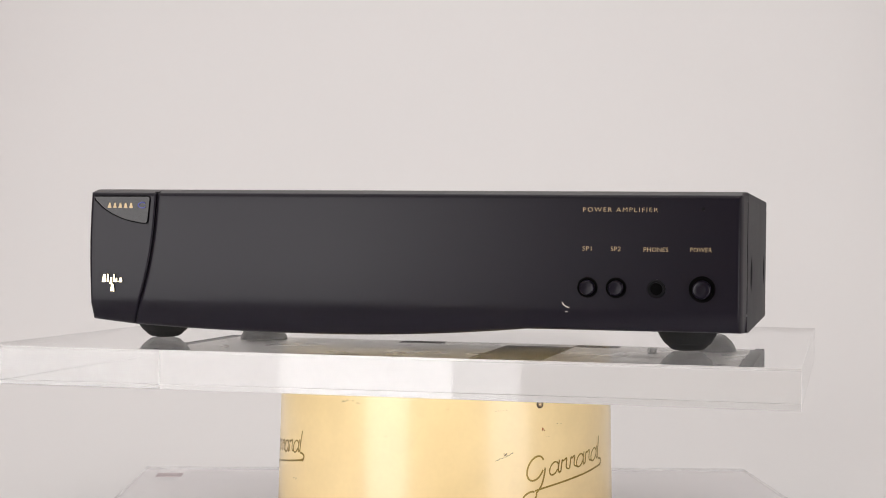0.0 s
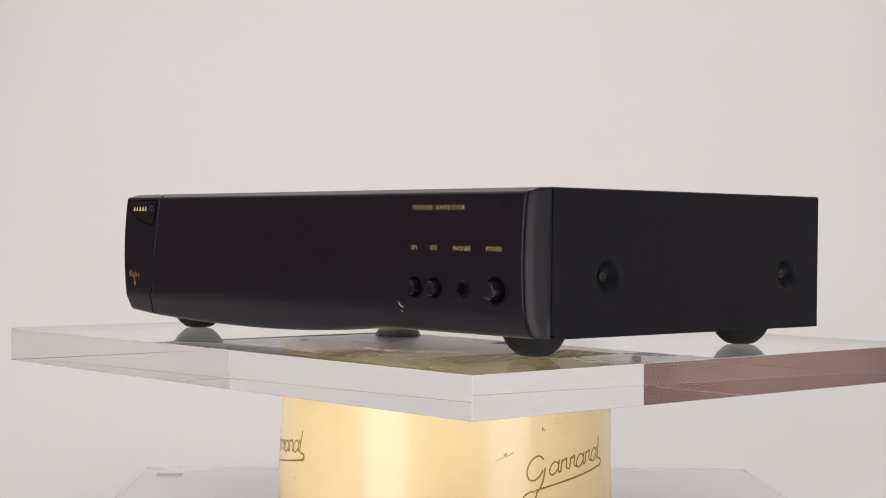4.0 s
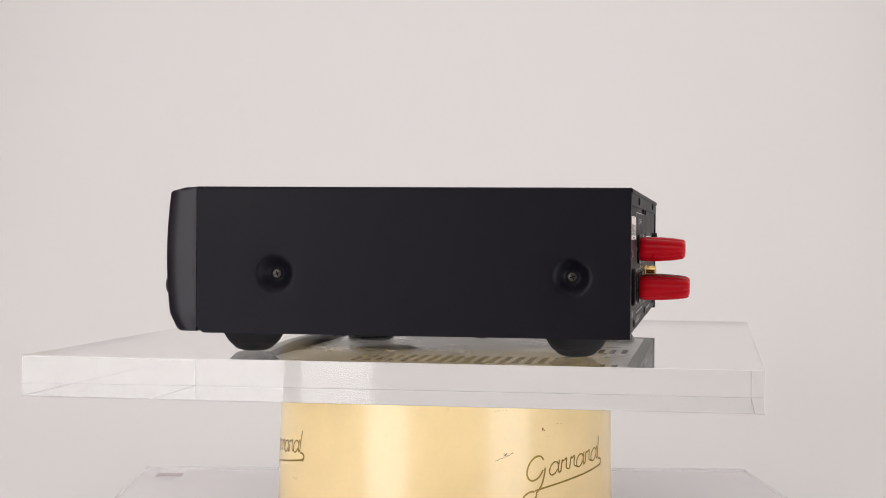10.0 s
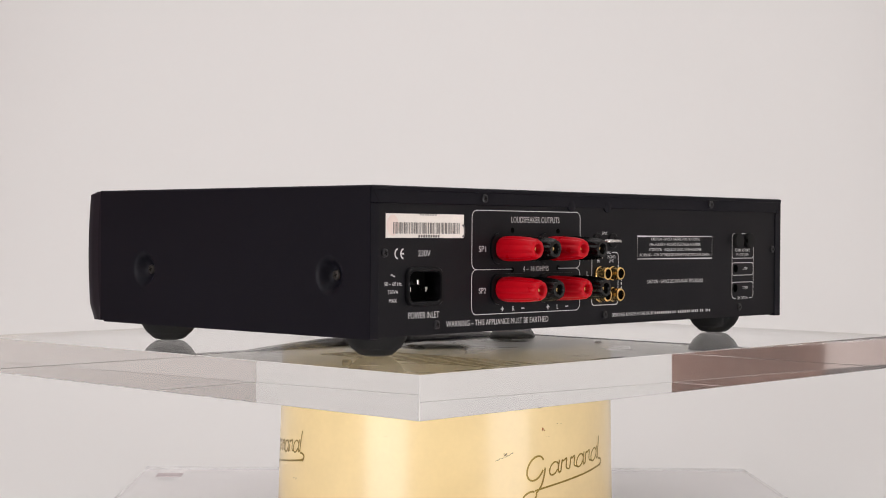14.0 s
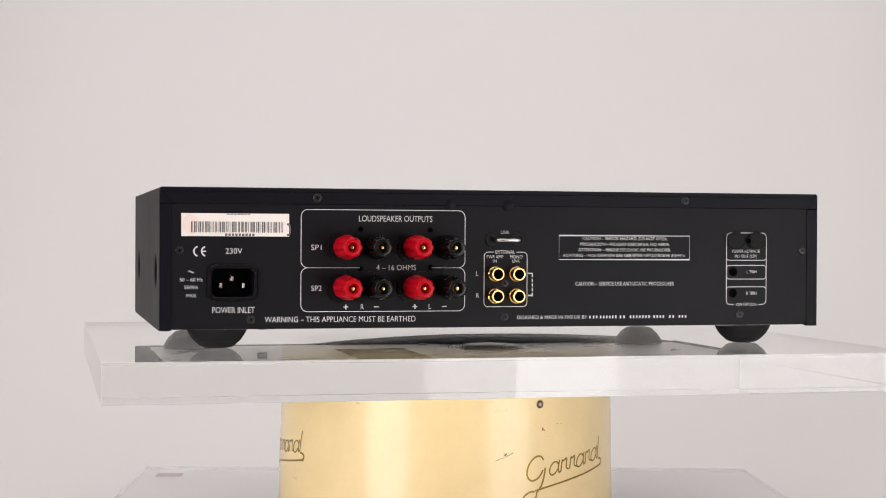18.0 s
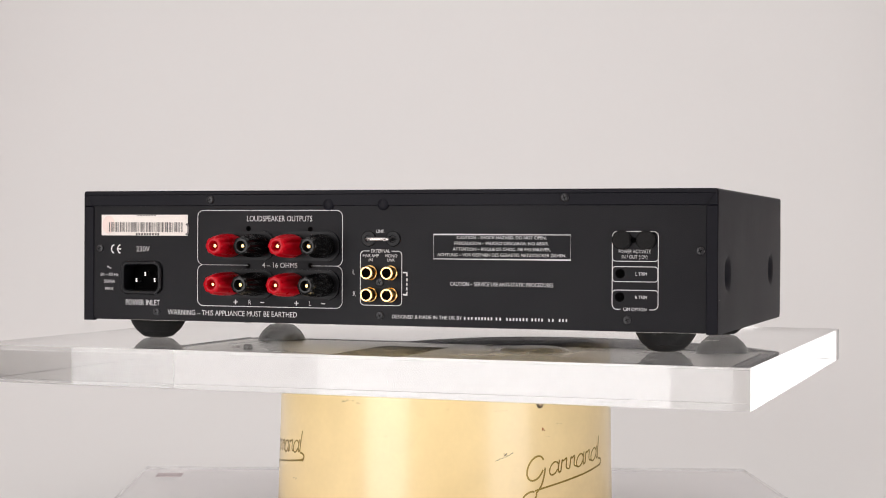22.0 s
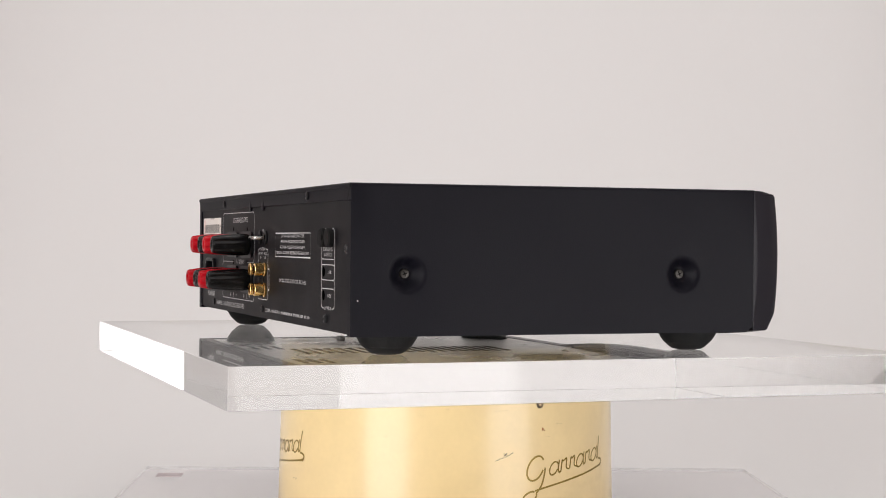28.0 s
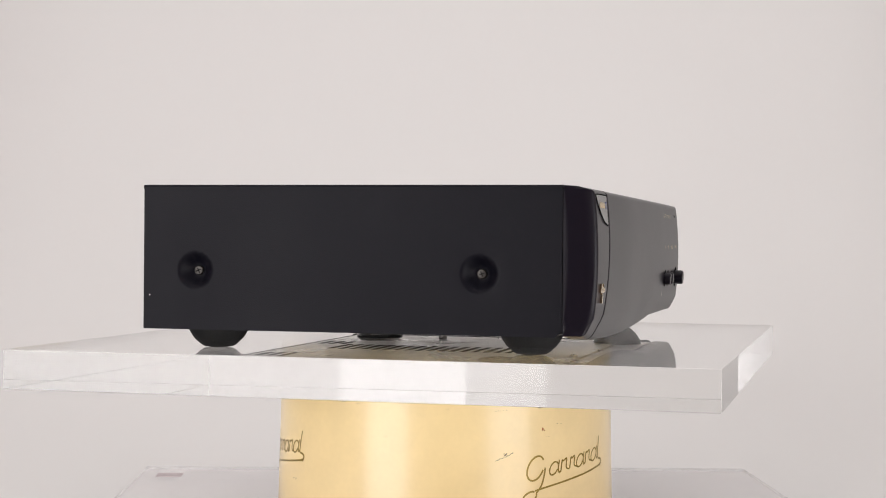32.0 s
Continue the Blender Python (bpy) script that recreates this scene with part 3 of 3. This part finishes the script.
        button = lathe([(r, -0.001), (r, out - 0.0012), (r * 0.93, out - 0.0004), (r * 0.80, out), (r * 0.4, out - 0.0002), (0, out - 0.0003)], m, 36)
        part("push_button", button, FACIA, facia, "round black push button")
    m = front_axis(0.1617, 0.0404)
    jack = part("headphone_jack", lathe([(0.0036, 0.0003), (0.0040, 0.0010), (0.0050, 0.0010), (0.0056, 0.0003), (0.0056, -0.0005)], m, 32, close=False), GLOSSY_BLACK, AMP, "round headphone socket")
    part("socket_hole", lathe([(0.0038, 0.0004), (0.0001, 0.00035)], m, 24), DARK, jack)
    part("indicator_light", lathe([(0.0011, -0.0003), (0.0011, 0.0003), (0.0006, 0.0006), (0, 0.0007)], front_axis(0.1893, 0.0890), 16), GLOSSY_BLACK, facia, "small unlit indicator light")
    scratch = ribbon([(0.1038, 0.0312), (0.1047, 0.0298), (0.1060, 0.0287), (0.1082, 0.0279)], 0.0006, front_at)
    bar(0.1057, 0.1072, 0.0252, 0.0256, front_at, bm=scratch)
    part("scratch", scratch, SCRATCH, facia, "pale scratch below the buttons")
    return facia


def terminal(x, z, long, mat, parent, label):
    """A fluted binding post on a collar, with a gilt socket in its tip."""
    m = rear_axis(x, z)
    ob = part("binding_post", lathe([(0.0064, 0.0012), (0.0073, 0.0022, 0.2), (0.0077, 0.0060, 0.8), (0.0076, long * 0.45, 1), (0.0070, long * 0.75, 1), (0.0065, long - 0.0040, 1),
                                     (0.0061, long - 0.0014, 0.7), (0.0054, long - 0.0003, 0.2), (0.0048, long), (0.0034, long), (0.0030, long - 0.0006), (0.0022, long - 0.0050), (0.0, long - 0.0050)],
                                    m, 60, lobes=8, depth=0.0011), mat, parent, label, smooth=40)
    part("gilt_socket", lathe([(0.0014, long - 0.0050), (0.0014, long - 0.0030), (0.0010, long - 0.0024), (0, long - 0.0023)], m, 20), GOLD, ob)
    return ob


def rear():
    sheet = bmesh.new()
    for x0, x1, z0, z1 in ((-0.2080, 0.1572, 0.0150, 0.0902), (0.1846, 0.2080, 0.0150, 0.0902), (0.1572, 0.1846, 0.0150, 0.0326), (0.1572, 0.1846, 0.0517, 0.0902)):
        block(x0, x1, BACK_Y - 0.0012, BACK_Y, z0, z1, bm=sheet)
    panel = part("rear_panel", sheet, PANEL, AMP, "black steel rear panel with white printing")
    ink = lambda words, u0, u1, v, cap: lettering("lettering", words, u0, u1, v, cap, rear_at, WHITE_INK, panel)
    for words, u0, u1, v, cap in (
            ("230V", 0.1754, 0.1652, 0.0597, 0.0034), ("50 – 60 Hz", 0.2028, 0.1890, 0.0430, 0.0021), ("550VA", 0.2000, 0.1917, 0.0384, 0.0021),
            ("MAX", 0.1990, 0.1929, 0.0334, 0.0021), ("POWER INLET", 0.1832, 0.1575, 0.0238, 0.0036),
            ("WARNING – THIS APPLIANCE MUST BE EARTHED", 0.1514, 0.0572, 0.0179, 0.0034), ("SP1", 0.1231, 0.1166, 0.0621, 0.0033),
            ("SP2", 0.1229, 0.1164, 0.0370, 0.0033), ("LOUDSPEAKER OUTPUTS", 0.0933, 0.0467, 0.0799, 0.0036), ("4 – 16 OHMS", 0.0822, 0.0571, 0.0498, 0.0033),
            ("R", 0.0919, 0.0900, 0.0256, 0.0031), ("L", 0.0488, 0.0472, 0.0256, 0.0031), ("LINK", 0.0022, -0.0032, 0.0727, 0.0021),
            ("EXTERNAL", 0.0058, -0.0070, 0.0602, 0.0021), ("PWR AMP", 0.0114, 0.0006, 0.0572, 0.0020), ("IN", 0.0074, 0.0048, 0.0546, 0.0019),
            ("MONO", -0.0038, -0.0120, 0.0572, 0.0020), ("LINK", -0.0053, -0.0103, 0.0546, 0.0019), ("L", 0.0184, 0.0168, 0.0462, 0.0029), ("R", 0.0181, 0.0162, 0.0324, 0.0029),
            ("CAUTION – SHOCK HAZARD, DO NOT OPEN.", -0.0518, -0.1096, 0.0691, 0.0019), ("PRECAUCION – PELIGRO DESCARGA, NO ABRIR.", -0.0502, -0.1112, 0.0655, 0.0019),
            ("ATTENTION – RISQUE DE CHOC, NE PAS ENLEVER.", -0.0491, -0.1123, 0.0619, 0.0019),
            ("ACHTUNG – VOR OEFFNEN DES GERAETES NETZSTECKER ZIEHEN.", -0.0389, -0.1221, 0.0583, 0.0019),
            ("CAUTION – SERVICE USE ANTI-STATIC PROCEDURES", -0.0474, -0.1142, 0.0399, 0.0024), ("DESIGNED & MADE IN THE UK BY", -0.0087, -0.0553, 0.0188, 0.0022),
            ("POWER ACTIVATE", -0.1548, -0.1743, 0.0611, 0.0021), ("IN / OUT (12V)", -0.1568, -0.1724, 0.0579, 0.0021), ("L TRIM", -0.1653, -0.1722, 0.0477, 0.0020),
            ("R TRIM", -0.1651, -0.1722, 0.0337, 0.0020), ("CIM OPTION", -0.1578, -0.1720, 0.0264, 0.0020)):
        ink(words, u0, u1, v, cap)
    # maker's line, illegible
    maker = bmesh.new()
    for u0, u1 in ((-0.0567, -0.0585), (-0.0592, -0.0606), (-0.0613, -0.0629), (-0.0640, -0.0762), (-0.0774, -0.0822), (-0.0842, -0.0990), (-0.1004, -0.1088), (-0.1112, -0.1158), (-0.1178, -0.1242)):
        count = max(1, round((u0 - u1) / 0.0021))
        for i in range(count):
            left = u0 - (u0 - u1) * i / count
            bar(left, left - 0.0010, 0.0189, 0.0207, rear_at, bm=maker)
    tagged(part("printed_bars", maker, WHITE_INK, panel), kind="stuff")
    # approval mark: two open arcs and a stroke
    mark = bmesh.new()
    for c in (0.1915, 0.1868):
        ribbon([(c - 0.0029 * math.cos(radians(a)) * -1, 0.0612 + 0.0029 * math.sin(radians(a))) for a in range(-75, 76, 15)], 0.0009, rear_at, bm=mark)
    bar(0.1892, 0.1870, 0.0608, 0.0616, rear_at, bm=mark)
    part("approval_mark", mark, WHITE_INK, panel)
    ribbon_part = lambda pts, closed=False, w=0.00045: part("printed_line", ribbon(pts, w, rear_at, closed=closed), WHITE_INK, panel)
    ribbon_part([(0.1978 - 0.0004 * i, 0.0488 + 0.0006 * math.sin(i * 6.283 / 9)) for i in range(10)])
    # outlines round the sockets
    r = 0.0042
    arc = lambda cu, cv, a0, a1: [(cu + r * math.cos(radians(a0 + (a1 - a0) * i / 6)), cv + r * math.sin(radians(a0 + (a1 - a0) * i / 6))) for i in range(7)]
    for lo, hi in ((0.0513, 0.0870), (0.0243, 0.0513)):
        up = hi > 0.06
        start = [(0.0925, 0.0513)]
        if up:
            pts = start + [(u, v) for u, v in arc(0.1293 - r, 0.0513 + r, -90, 0)] + arc(0.1293 - r, hi - r, 0, 90) + arc(0.0256 + r, hi - r, 90, 180) + arc(0.0256 + r, 0.0513 + r, 180, 270) + [(0.0475, 0.0513)]
        else:
            pts = start + [(u, v) for u, v in arc(0.1293 - r, 0.0513 - r, 90, 0)] + arc(0.1293 - r, lo + r, 0, -90) + arc(0.0256 + r, lo + r, -90, -180) + arc(0.0256 + r, 0.0513 - r, 180, 90) + [(0.0475, 0.0513)]
        ribbon_part(pts)
    r = 0.0026
    ribbon_part([(0.0070, 0.0612)] + arc(0.0131 - r, 0.0612 - r, 90, 0) + arc(0.0131 - r, 0.0268 + r, 0, -90) + arc(-0.0151 + r, 0.0268 + r, -90, -180) + arc(-0.0151 + r, 0.0612 - r, 180, 90) + [(-0.0082, 0.0612)])
    for pts in ([(-0.0158, 0.0478), (-0.0186, 0.0478), (-0.0186, 0.0455)], [(-0.0186, 0.0443), (-0.0186, 0.0423)], [(-0.0186, 0.0413), (-0.0186, 0.0395)],
                [(-0.0186, 0.0385), (-0.0186, 0.0366)], [(-0.0186, 0.0356), (-0.0186, 0.0338), (-0.0158, 0.0338)]):
        ribbon_part(pts, w=0.0008)
    ribbon_part([(-0.0363, 0.0719), (-0.1250, 0.0719), (-0.1250, 0.0566), (-0.0363, 0.0566)], True)
    r = 0.0030
    ribbon_part([(-0.1560, 0.0273)] + arc(-0.1509 - r, 0.0273 + r, -90, 0) + arc(-0.1509 - r, 0.0742 - r, 0, 90) + arc(-0.1790 + r, 0.0742 - r, 90, 180) + arc(-0.1790 + r, 0.0273 + r, 180, 270) + [(-0.1738, 0.0273)])
    r = 0.0022
    ribbon_part(arc(-0.1509 - r, 0.0563 + r, 0, -90) + arc(-0.1790 + r, 0.0563 + r, 270, 180))
    ribbon_part(rounded(-0.1788, -0.1511, 0.0440, 0.0530, 0.0020), True)
    ribbon_part(arc(-0.1509 - r, 0.0389 - r, 0, 90) + arc(-0.1790 + r, 0.0389 - r, 90, 180))
    for u, minus in ((0.1013, False), (0.0820, True), (0.0576, False), (0.0388, True)):
        sign = bar(u + 0.0015, u - 0.0015, 0.0268, 0.0274, rear_at)
        if not minus:
            bar(u + 0.0004, u - 0.0004, 0.0256, 0.0286, rear_at, PRINT + 0.00002, sign)
        part("polarity_sign", sign, WHITE_INK, panel)
    # paper label with a bar code
    label = part("label", block(0.1367, 0.2020, BACK_Y - 0.0002, BACK_Y + 0.00025, 0.0703, 0.0842), LABEL, AMP, "cream paper label with a bar code", smooth=None)
    bars = bmesh.new()
    rng = random.Random(11)
    u = 0.1962
    while u > 0.1405:
        w = rng.choice((0.0003, 0.0004, 0.0005, 0.0009))
        bar(u, u - w, 0.0727, 0.0792, rear_at, 0.0004, bars)
        u -= w + rng.choice((0.0003, 0.0004, 0.0006, 0.0009))
    tagged(part("bar_code", bars, BAR_INK, label), kind="stuff")
    marks = bmesh.new()
    for i in range(9):
        bar(0.1757 - 0.00205 * i, 0.1743 - 0.00205 * i, 0.0705, 0.0720, rear_at, 0.0004, marks)
        if i < 7:
            bar(0.1745 - 0.0021 * i, 0.1731 - 0.0021 * i, 0.0833, 0.0840, rear_at, 0.0004, marks)
    ribbon([(0.1372 + 0.0010 * math.cos(radians(a)), 0.0745 + 0.0035 * math.sin(radians(a))) for a in range(50, 311, 26)], 0.0011, rear_at, 0.0004, bm=marks)
    tagged(part("label_marks", marks, BAR_INK, label), kind="stuff")
    stain = flat_shape([(0.1965 + 0.0048 * math.cos(6.283 * j / 22) * (1 + 0.05 * math.sin(3 * j)), 0.0775 + 0.0060 * math.sin(6.283 * j / 22)) for j in range(22)], rear_at, 0.00033)
    part("label_stain", stain, LABEL_STAIN, label, "faded pink stain")
    # mains inlet
    rings = []
    for grow, w in ((0.0, -0.001), (0.0, 0.0016), (0.0007, 0.0024), (0.0019, 0.0024), (0.0025, 0.0018), (0.0026, -0.0110)):
        outline = rounded(0.1556 + grow, 0.1862 - grow, 0.0310 + grow, 0.0533 - grow, 0.0052 - grow * 0.7)
        rings.append([rear_at(u, v, w) for u, v in outline])
    shell = bmesh.new()
    rings = [[shell.verts.new(p) for p in ring] for ring in rings]
    for a, b in zip(rings, rings[1:]):
        for k in range(len(a)):
            m = (k + 1) % len(a)
            shell.faces.new((a[k], a[m], b[m], b[k]))
    inlet = part("mains_inlet", shell, GLOSSY_BLACK, AMP, "black recessed mains inlet with three pins")
    part("inlet_floor", prism(rounded(0.1580, 0.1838, 0.0334, 0.0509, 0.0034), rear_at, -0.0118, -0.0108), DARK, inlet)
    for x, z in ((0.1776, 0.0404), (0.1709, 0.0447), (0.1638, 0.0404)):
        part("pin", block(x - 0.0008, x + 0.0008, BACK_Y - 0.0108, BACK_Y - 0.0040, z - 0.0016, z + 0.0014, 0.0003, 2), NICKEL, inlet, smooth=None)
    # loudspeaker terminals
    for z, long in ((0.0640, 0.0294), (0.0393, 0.0324)):
        for xs in ((0.1025, 0.0837), (0.0585, 0.0377)):
            part("terminal_base", prism(rounded(xs[1] - 0.0102, xs[0] + 0.0102, z - 0.0094, z + 0.0094, 0.0075), rear_at, -0.001, 0.0014), GLOSSY_BLACK, AMP)
            terminal(xs[0], z, long, RED, AMP, "red fluted loudspeaker binding post")
            terminal(xs[1], z, long - 0.0015, SMOKED, AMP, "black fluted loudspeaker binding post")
    for x, z in ((0.0922, 0.0752), (0.0481, 0.0748), (0.0924, 0.0508), (0.0478, 0.0516)):
        part("fixing_hole", lathe([(0.0017, 0.0001), (0, 0.0001)], rear_axis(x, z), 18), DARK, panel)
    # phono sockets
    for x in (0.0060, -0.0078):
        for z in (0.0474, 0.0335):
            m = rear_axis(x, z)
            sock = part("phono_socket", lathe([(0.0047, 0.0002), (0.0047, 0.0014), (0.0042, 0.0018), (0.0042, 0.0077), (0.0039, 0.0081), (0.0031, 0.0081), (0.0030, 0.0030), (0.0012, 0.0030)], m, 32, close=False), GOLD, AMP, "gold-plated phono socket")
            part("insulator", lathe([(0.0031, 0.0060), (0.0014, 0.0062), (0.0013, 0.0030), (0, 0.0030)], m, 24), DARK, sock)
    # link: two sockets joined by a bright wire loop
    for x in (0.0075, -0.0092):
        part("link_socket", lathe([(0.0050, 0.0), (0.0050, 0.0006), (0.0045, 0.0010), (0.0024, 0.0010), (0.0021, 0.0003), (0, 0.0003)], rear_axis(x, 0.0690), 28), GLOSSY_BLACK, panel)
    wire = bmesh.new()
    path = [(0.0066, 0.002), (0.0066, 0.0060), (0.0060, 0.0074), (0.0046, 0.0080), (-0.0062, 0.0080), (-0.0076, 0.0074), (-0.0082, 0.0060), (-0.0082, 0.002)]
    rings = []
    for i, (x, w) in enumerate(path):
        a, b = path[max(0, i - 1)], path[min(len(path) - 1, i + 1)]
        d = Vector((b[0] - a[0], b[1] - a[1], 0)).normalized()
        side = Vector((-d.y, d.x, 0))
        rings.append([wire.verts.new(rear_at(x + 0.0011 * math.cos(6.283 * k / 12) * side.x, 0.0687 + 0.0011 * math.sin(6.283 * k / 12), w + 0.0011 * math.cos(6.283 * k / 12) * side.y)) for k in range(12)])
    for p, q in zip(rings, rings[1:]):
        for k in range(12):
            wire.faces.new((p[k], p[(k + 1) % 12], q[(k + 1) % 12], q[k]))
    part("link_wire", wire, NICKEL, panel, "bright nickel wire link", smooth=80)
    # trigger sockets and trim holes
    for x in (-0.1569, -0.1716):
        part("trigger_socket", lathe([(0.0058, 0.0), (0.0058, 0.0026), (0.0050, 0.0034), (0.0030, 0.0036), (0, 0.0036)], rear_axis(x, 0.0690), 32), RUBBER, panel, "round blanked trigger socket")
    for x, z, r in ((-0.1647, 0.0690, 0.0017), (-0.1557, 0.0488, 0.0029), (-0.1555, 0.0347, 0.0029)):
        part("trim_hole", lathe([(r, 0.0001), (0, 0.0001)], rear_axis(x, z, 0.0038 if z > 0.06 else 0), 24), DARK, panel)
    for x, z in ((0.2029, 0.0617), (0.1598, 0.0197), (-0.0003, 0.0414), (-0.0005, 0.0204), (-0.1603, 0.0209), (-0.2043, 0.0627)):
        screw("rear_screw", rear_axis(x, z, 0.0002), 0.0025, AMP, BLACK_SCREW)
    for x, z in ((0.1195, 0.0940), (-0.1213, 0.0946)):
        screw("rear_screw", rear_axis(x, z, 0.0012), 0.0027, AMP, BLACK_SCREW)
    return panel


def base_plate():
    z = 0.0134
    plate = part("base_plate", block(-0.2050, 0.2050, -0.0950, 0.1285, z, z + 0.0012), ZINC, AMP, "zinc plated steel base with vent slots", smooth=None)
    part("front_flange", block(-0.2100, 0.2100, -0.1175, -0.0960, 0.0142, 0.0154), ZINC, AMP)
    part("rear_flange", block(-0.2078, 0.2078, 0.1287, BACK_Y - 0.0013, 0.0139, 0.0200), PANEL, AMP)
    for side in (-1, 1):
        x0, x1 = sorted((side * 0.2052, side * 0.2147))
        part("cover_lip", block(x0, x1, -0.1170, 0.1340, z + 0.0005, z + 0.0015), COVER, AMP)
    slot = mesh_of("vent_slot", block(-0.026, 0.026, -0.0020, 0.0020, -0.00025, 0.0002), DARK)
    short = mesh_of("vent_slot", block(-0.017, 0.017, -0.0020, 0.0020, -0.00025, 0.0002), DARK)
    places = [(0.048, -0.055 + 0.0084 * i, slot) for i in range(19)]
    places += [(x, 0.1040 + 0.0084 * i, short) for x in (0.090, -0.048) for i in range(3)]
    for x, y, me in places:
        ob = new("vent_slot", me)
        ob.parent, ob.location = plate, (x, y, z)
    dish = lathe([(0.027, z - 0.0002), (0.024, z - 0.0010), (0.012, z - 0.0016), (0, z - 0.0016)], Matrix.Translation((0.140, 0.036, 0)), 40)
    part("pressed_boss", dish, ZINC, plate)
    part("stud", lathe([(0.0033, z), (0.0033, z - 0.0046), (0.0026, z - 0.0054), (0, z - 0.0054)], Matrix.Translation((0.140, 0.040, 0)), 20), STEEL_SCREW, plate)
    dish = lathe([(0.026, z - 0.0002), (0.024, z - 0.0014), (0.018, z - 0.0026), (0.006, z - 0.0028), (0, z - 0.0028)], Matrix.Translation((-0.045, -0.058, 0)), 40)
    part("pressed_boss", dish, ZINC, plate)
    for x, y in ((0.170, 0.0), (-0.170, 0.0), (0.0, -0.090)):
        screw("base_screw", Matrix.Translation((x, y, z)) @ pose(0, 0, 0, 180), 0.003, AMP, NICKEL, 0.0016)


def feet():
    profile = [(0.0, 0.0005), (0.0060, 0.0006), (0.0090, 0.0011), (0.0110, 0.0022), (0.0131, 0.0042), (0.0139, 0.0048), (0.0140, 0.0052), (0.0146, 0.0053),
               (0.0164, 0.0078), (0.0180, 0.0105), (0.0188, 0.0126), (0.0192, 0.0151)]
    me = mesh_of("foot", lathe(profile, Matrix(), 48), RUBBER, 30)
    for x in (-0.1770, 0.1770):
        for y in (-0.0948, 0.1035):
            ob = tagged(new("foot", me), label="tapered black rubber foot")
            ob.parent, ob.location = AMP, (x, y, 0.0)


room()
backdrop()
table()
drum()
turning_plate = acrylic_sheet("turntable_plate", "thick clear acrylic plate with polished edges, turning on the drum")
scuffs = bmesh.new()
scuff_rng = random.Random(21)
for k in range(14):
    px, py, turn, bend = scuff_rng.uniform(-0.24, 0.24), scuff_rng.uniform(-0.20, 0.20), scuff_rng.uniform(0, 6.28), scuff_rng.uniform(-90, 90)
    long = scuff_rng.uniform(0.004, 0.016)
    line = [(px + long * i / 8 * math.cos(turn + bend * i / 8 / 57), py + long * i / 8 * math.sin(turn + bend * i / 8 / 57)) for i in range(9)]
    ribbon(line, scuff_rng.uniform(0.00015, 0.0004), lambda u, v, w: Vector((u, v, w)), 0.00006, bm=scuffs)
tagged(part("scuffs", scuffs, SCUFF, turning_plate, "fine pale scuffs and hairs on the plate"), kind="stuff")
lower_plate = acrylic_sheet("acrylic_base_plate", "thick faintly pinkish acrylic base plate under the drum", TINTED_ACRYLIC)
# short flat strip, greyer than the plate, near its back left corner
strip = block(-0.2330, -0.2130, 0.1560, 0.1740, 0.0, 0.0003, 0.0001, 1)
part("grey_strip", strip, MATT_GREY, lower_plate, "short flat grey strip")
lower_plate.matrix_world = pose(0.005, -0.014, DRUM_BASE - 0.0003 + 0.0002, 0, 0, 2.1)
cover()
side_screws()
front()
rear()
base_plate()
feet()


# ------------------------------------------------------------------ what turns
LEAN = 0.17  # the plate lies a touch out of level


def motions():
    turn = [
        (0.0, -13.32), (1.0, -21.85), (2.0, -30.42), (3.0, -38.97), (3.5, -43.21), (5.5, -60.15), (6.0, -64.41), (7.0, -73.01), (8.0, -81.70), (9.0, -90.37), (10.0, -98.98), (11.0, -107.53), (12.0, -116.06), (13.0, -124.53), (14.0, -132.88), (14.5, -137.00), (16.5, -153.45), (17.0, -157.59), (18.0, -165.90), (19.0, -174.23), (20.0, -182.58), (21.0, -190.97), (22.0, -199.38), (23.0, -207.78), (24.0, -216.17), (25.0, -224.57), (25.5, -228.79), (27.5, -245.79), (28.0, -250.04), (29.0, -258.54), (30.0, -267.04), (31.0, -275.53), (32.0, -284.01)]
    walk(AMP, [(t, pose(0, 0, 0, 0, LEAN, a) @ pose(-0.0006, 0.0006, -0.0004)) for t, a in turn])
    walk(turning_plate, [(t, pose(0, 0, 0, 0, LEAN, a - 0.2)) for t, a in turn])


motions()
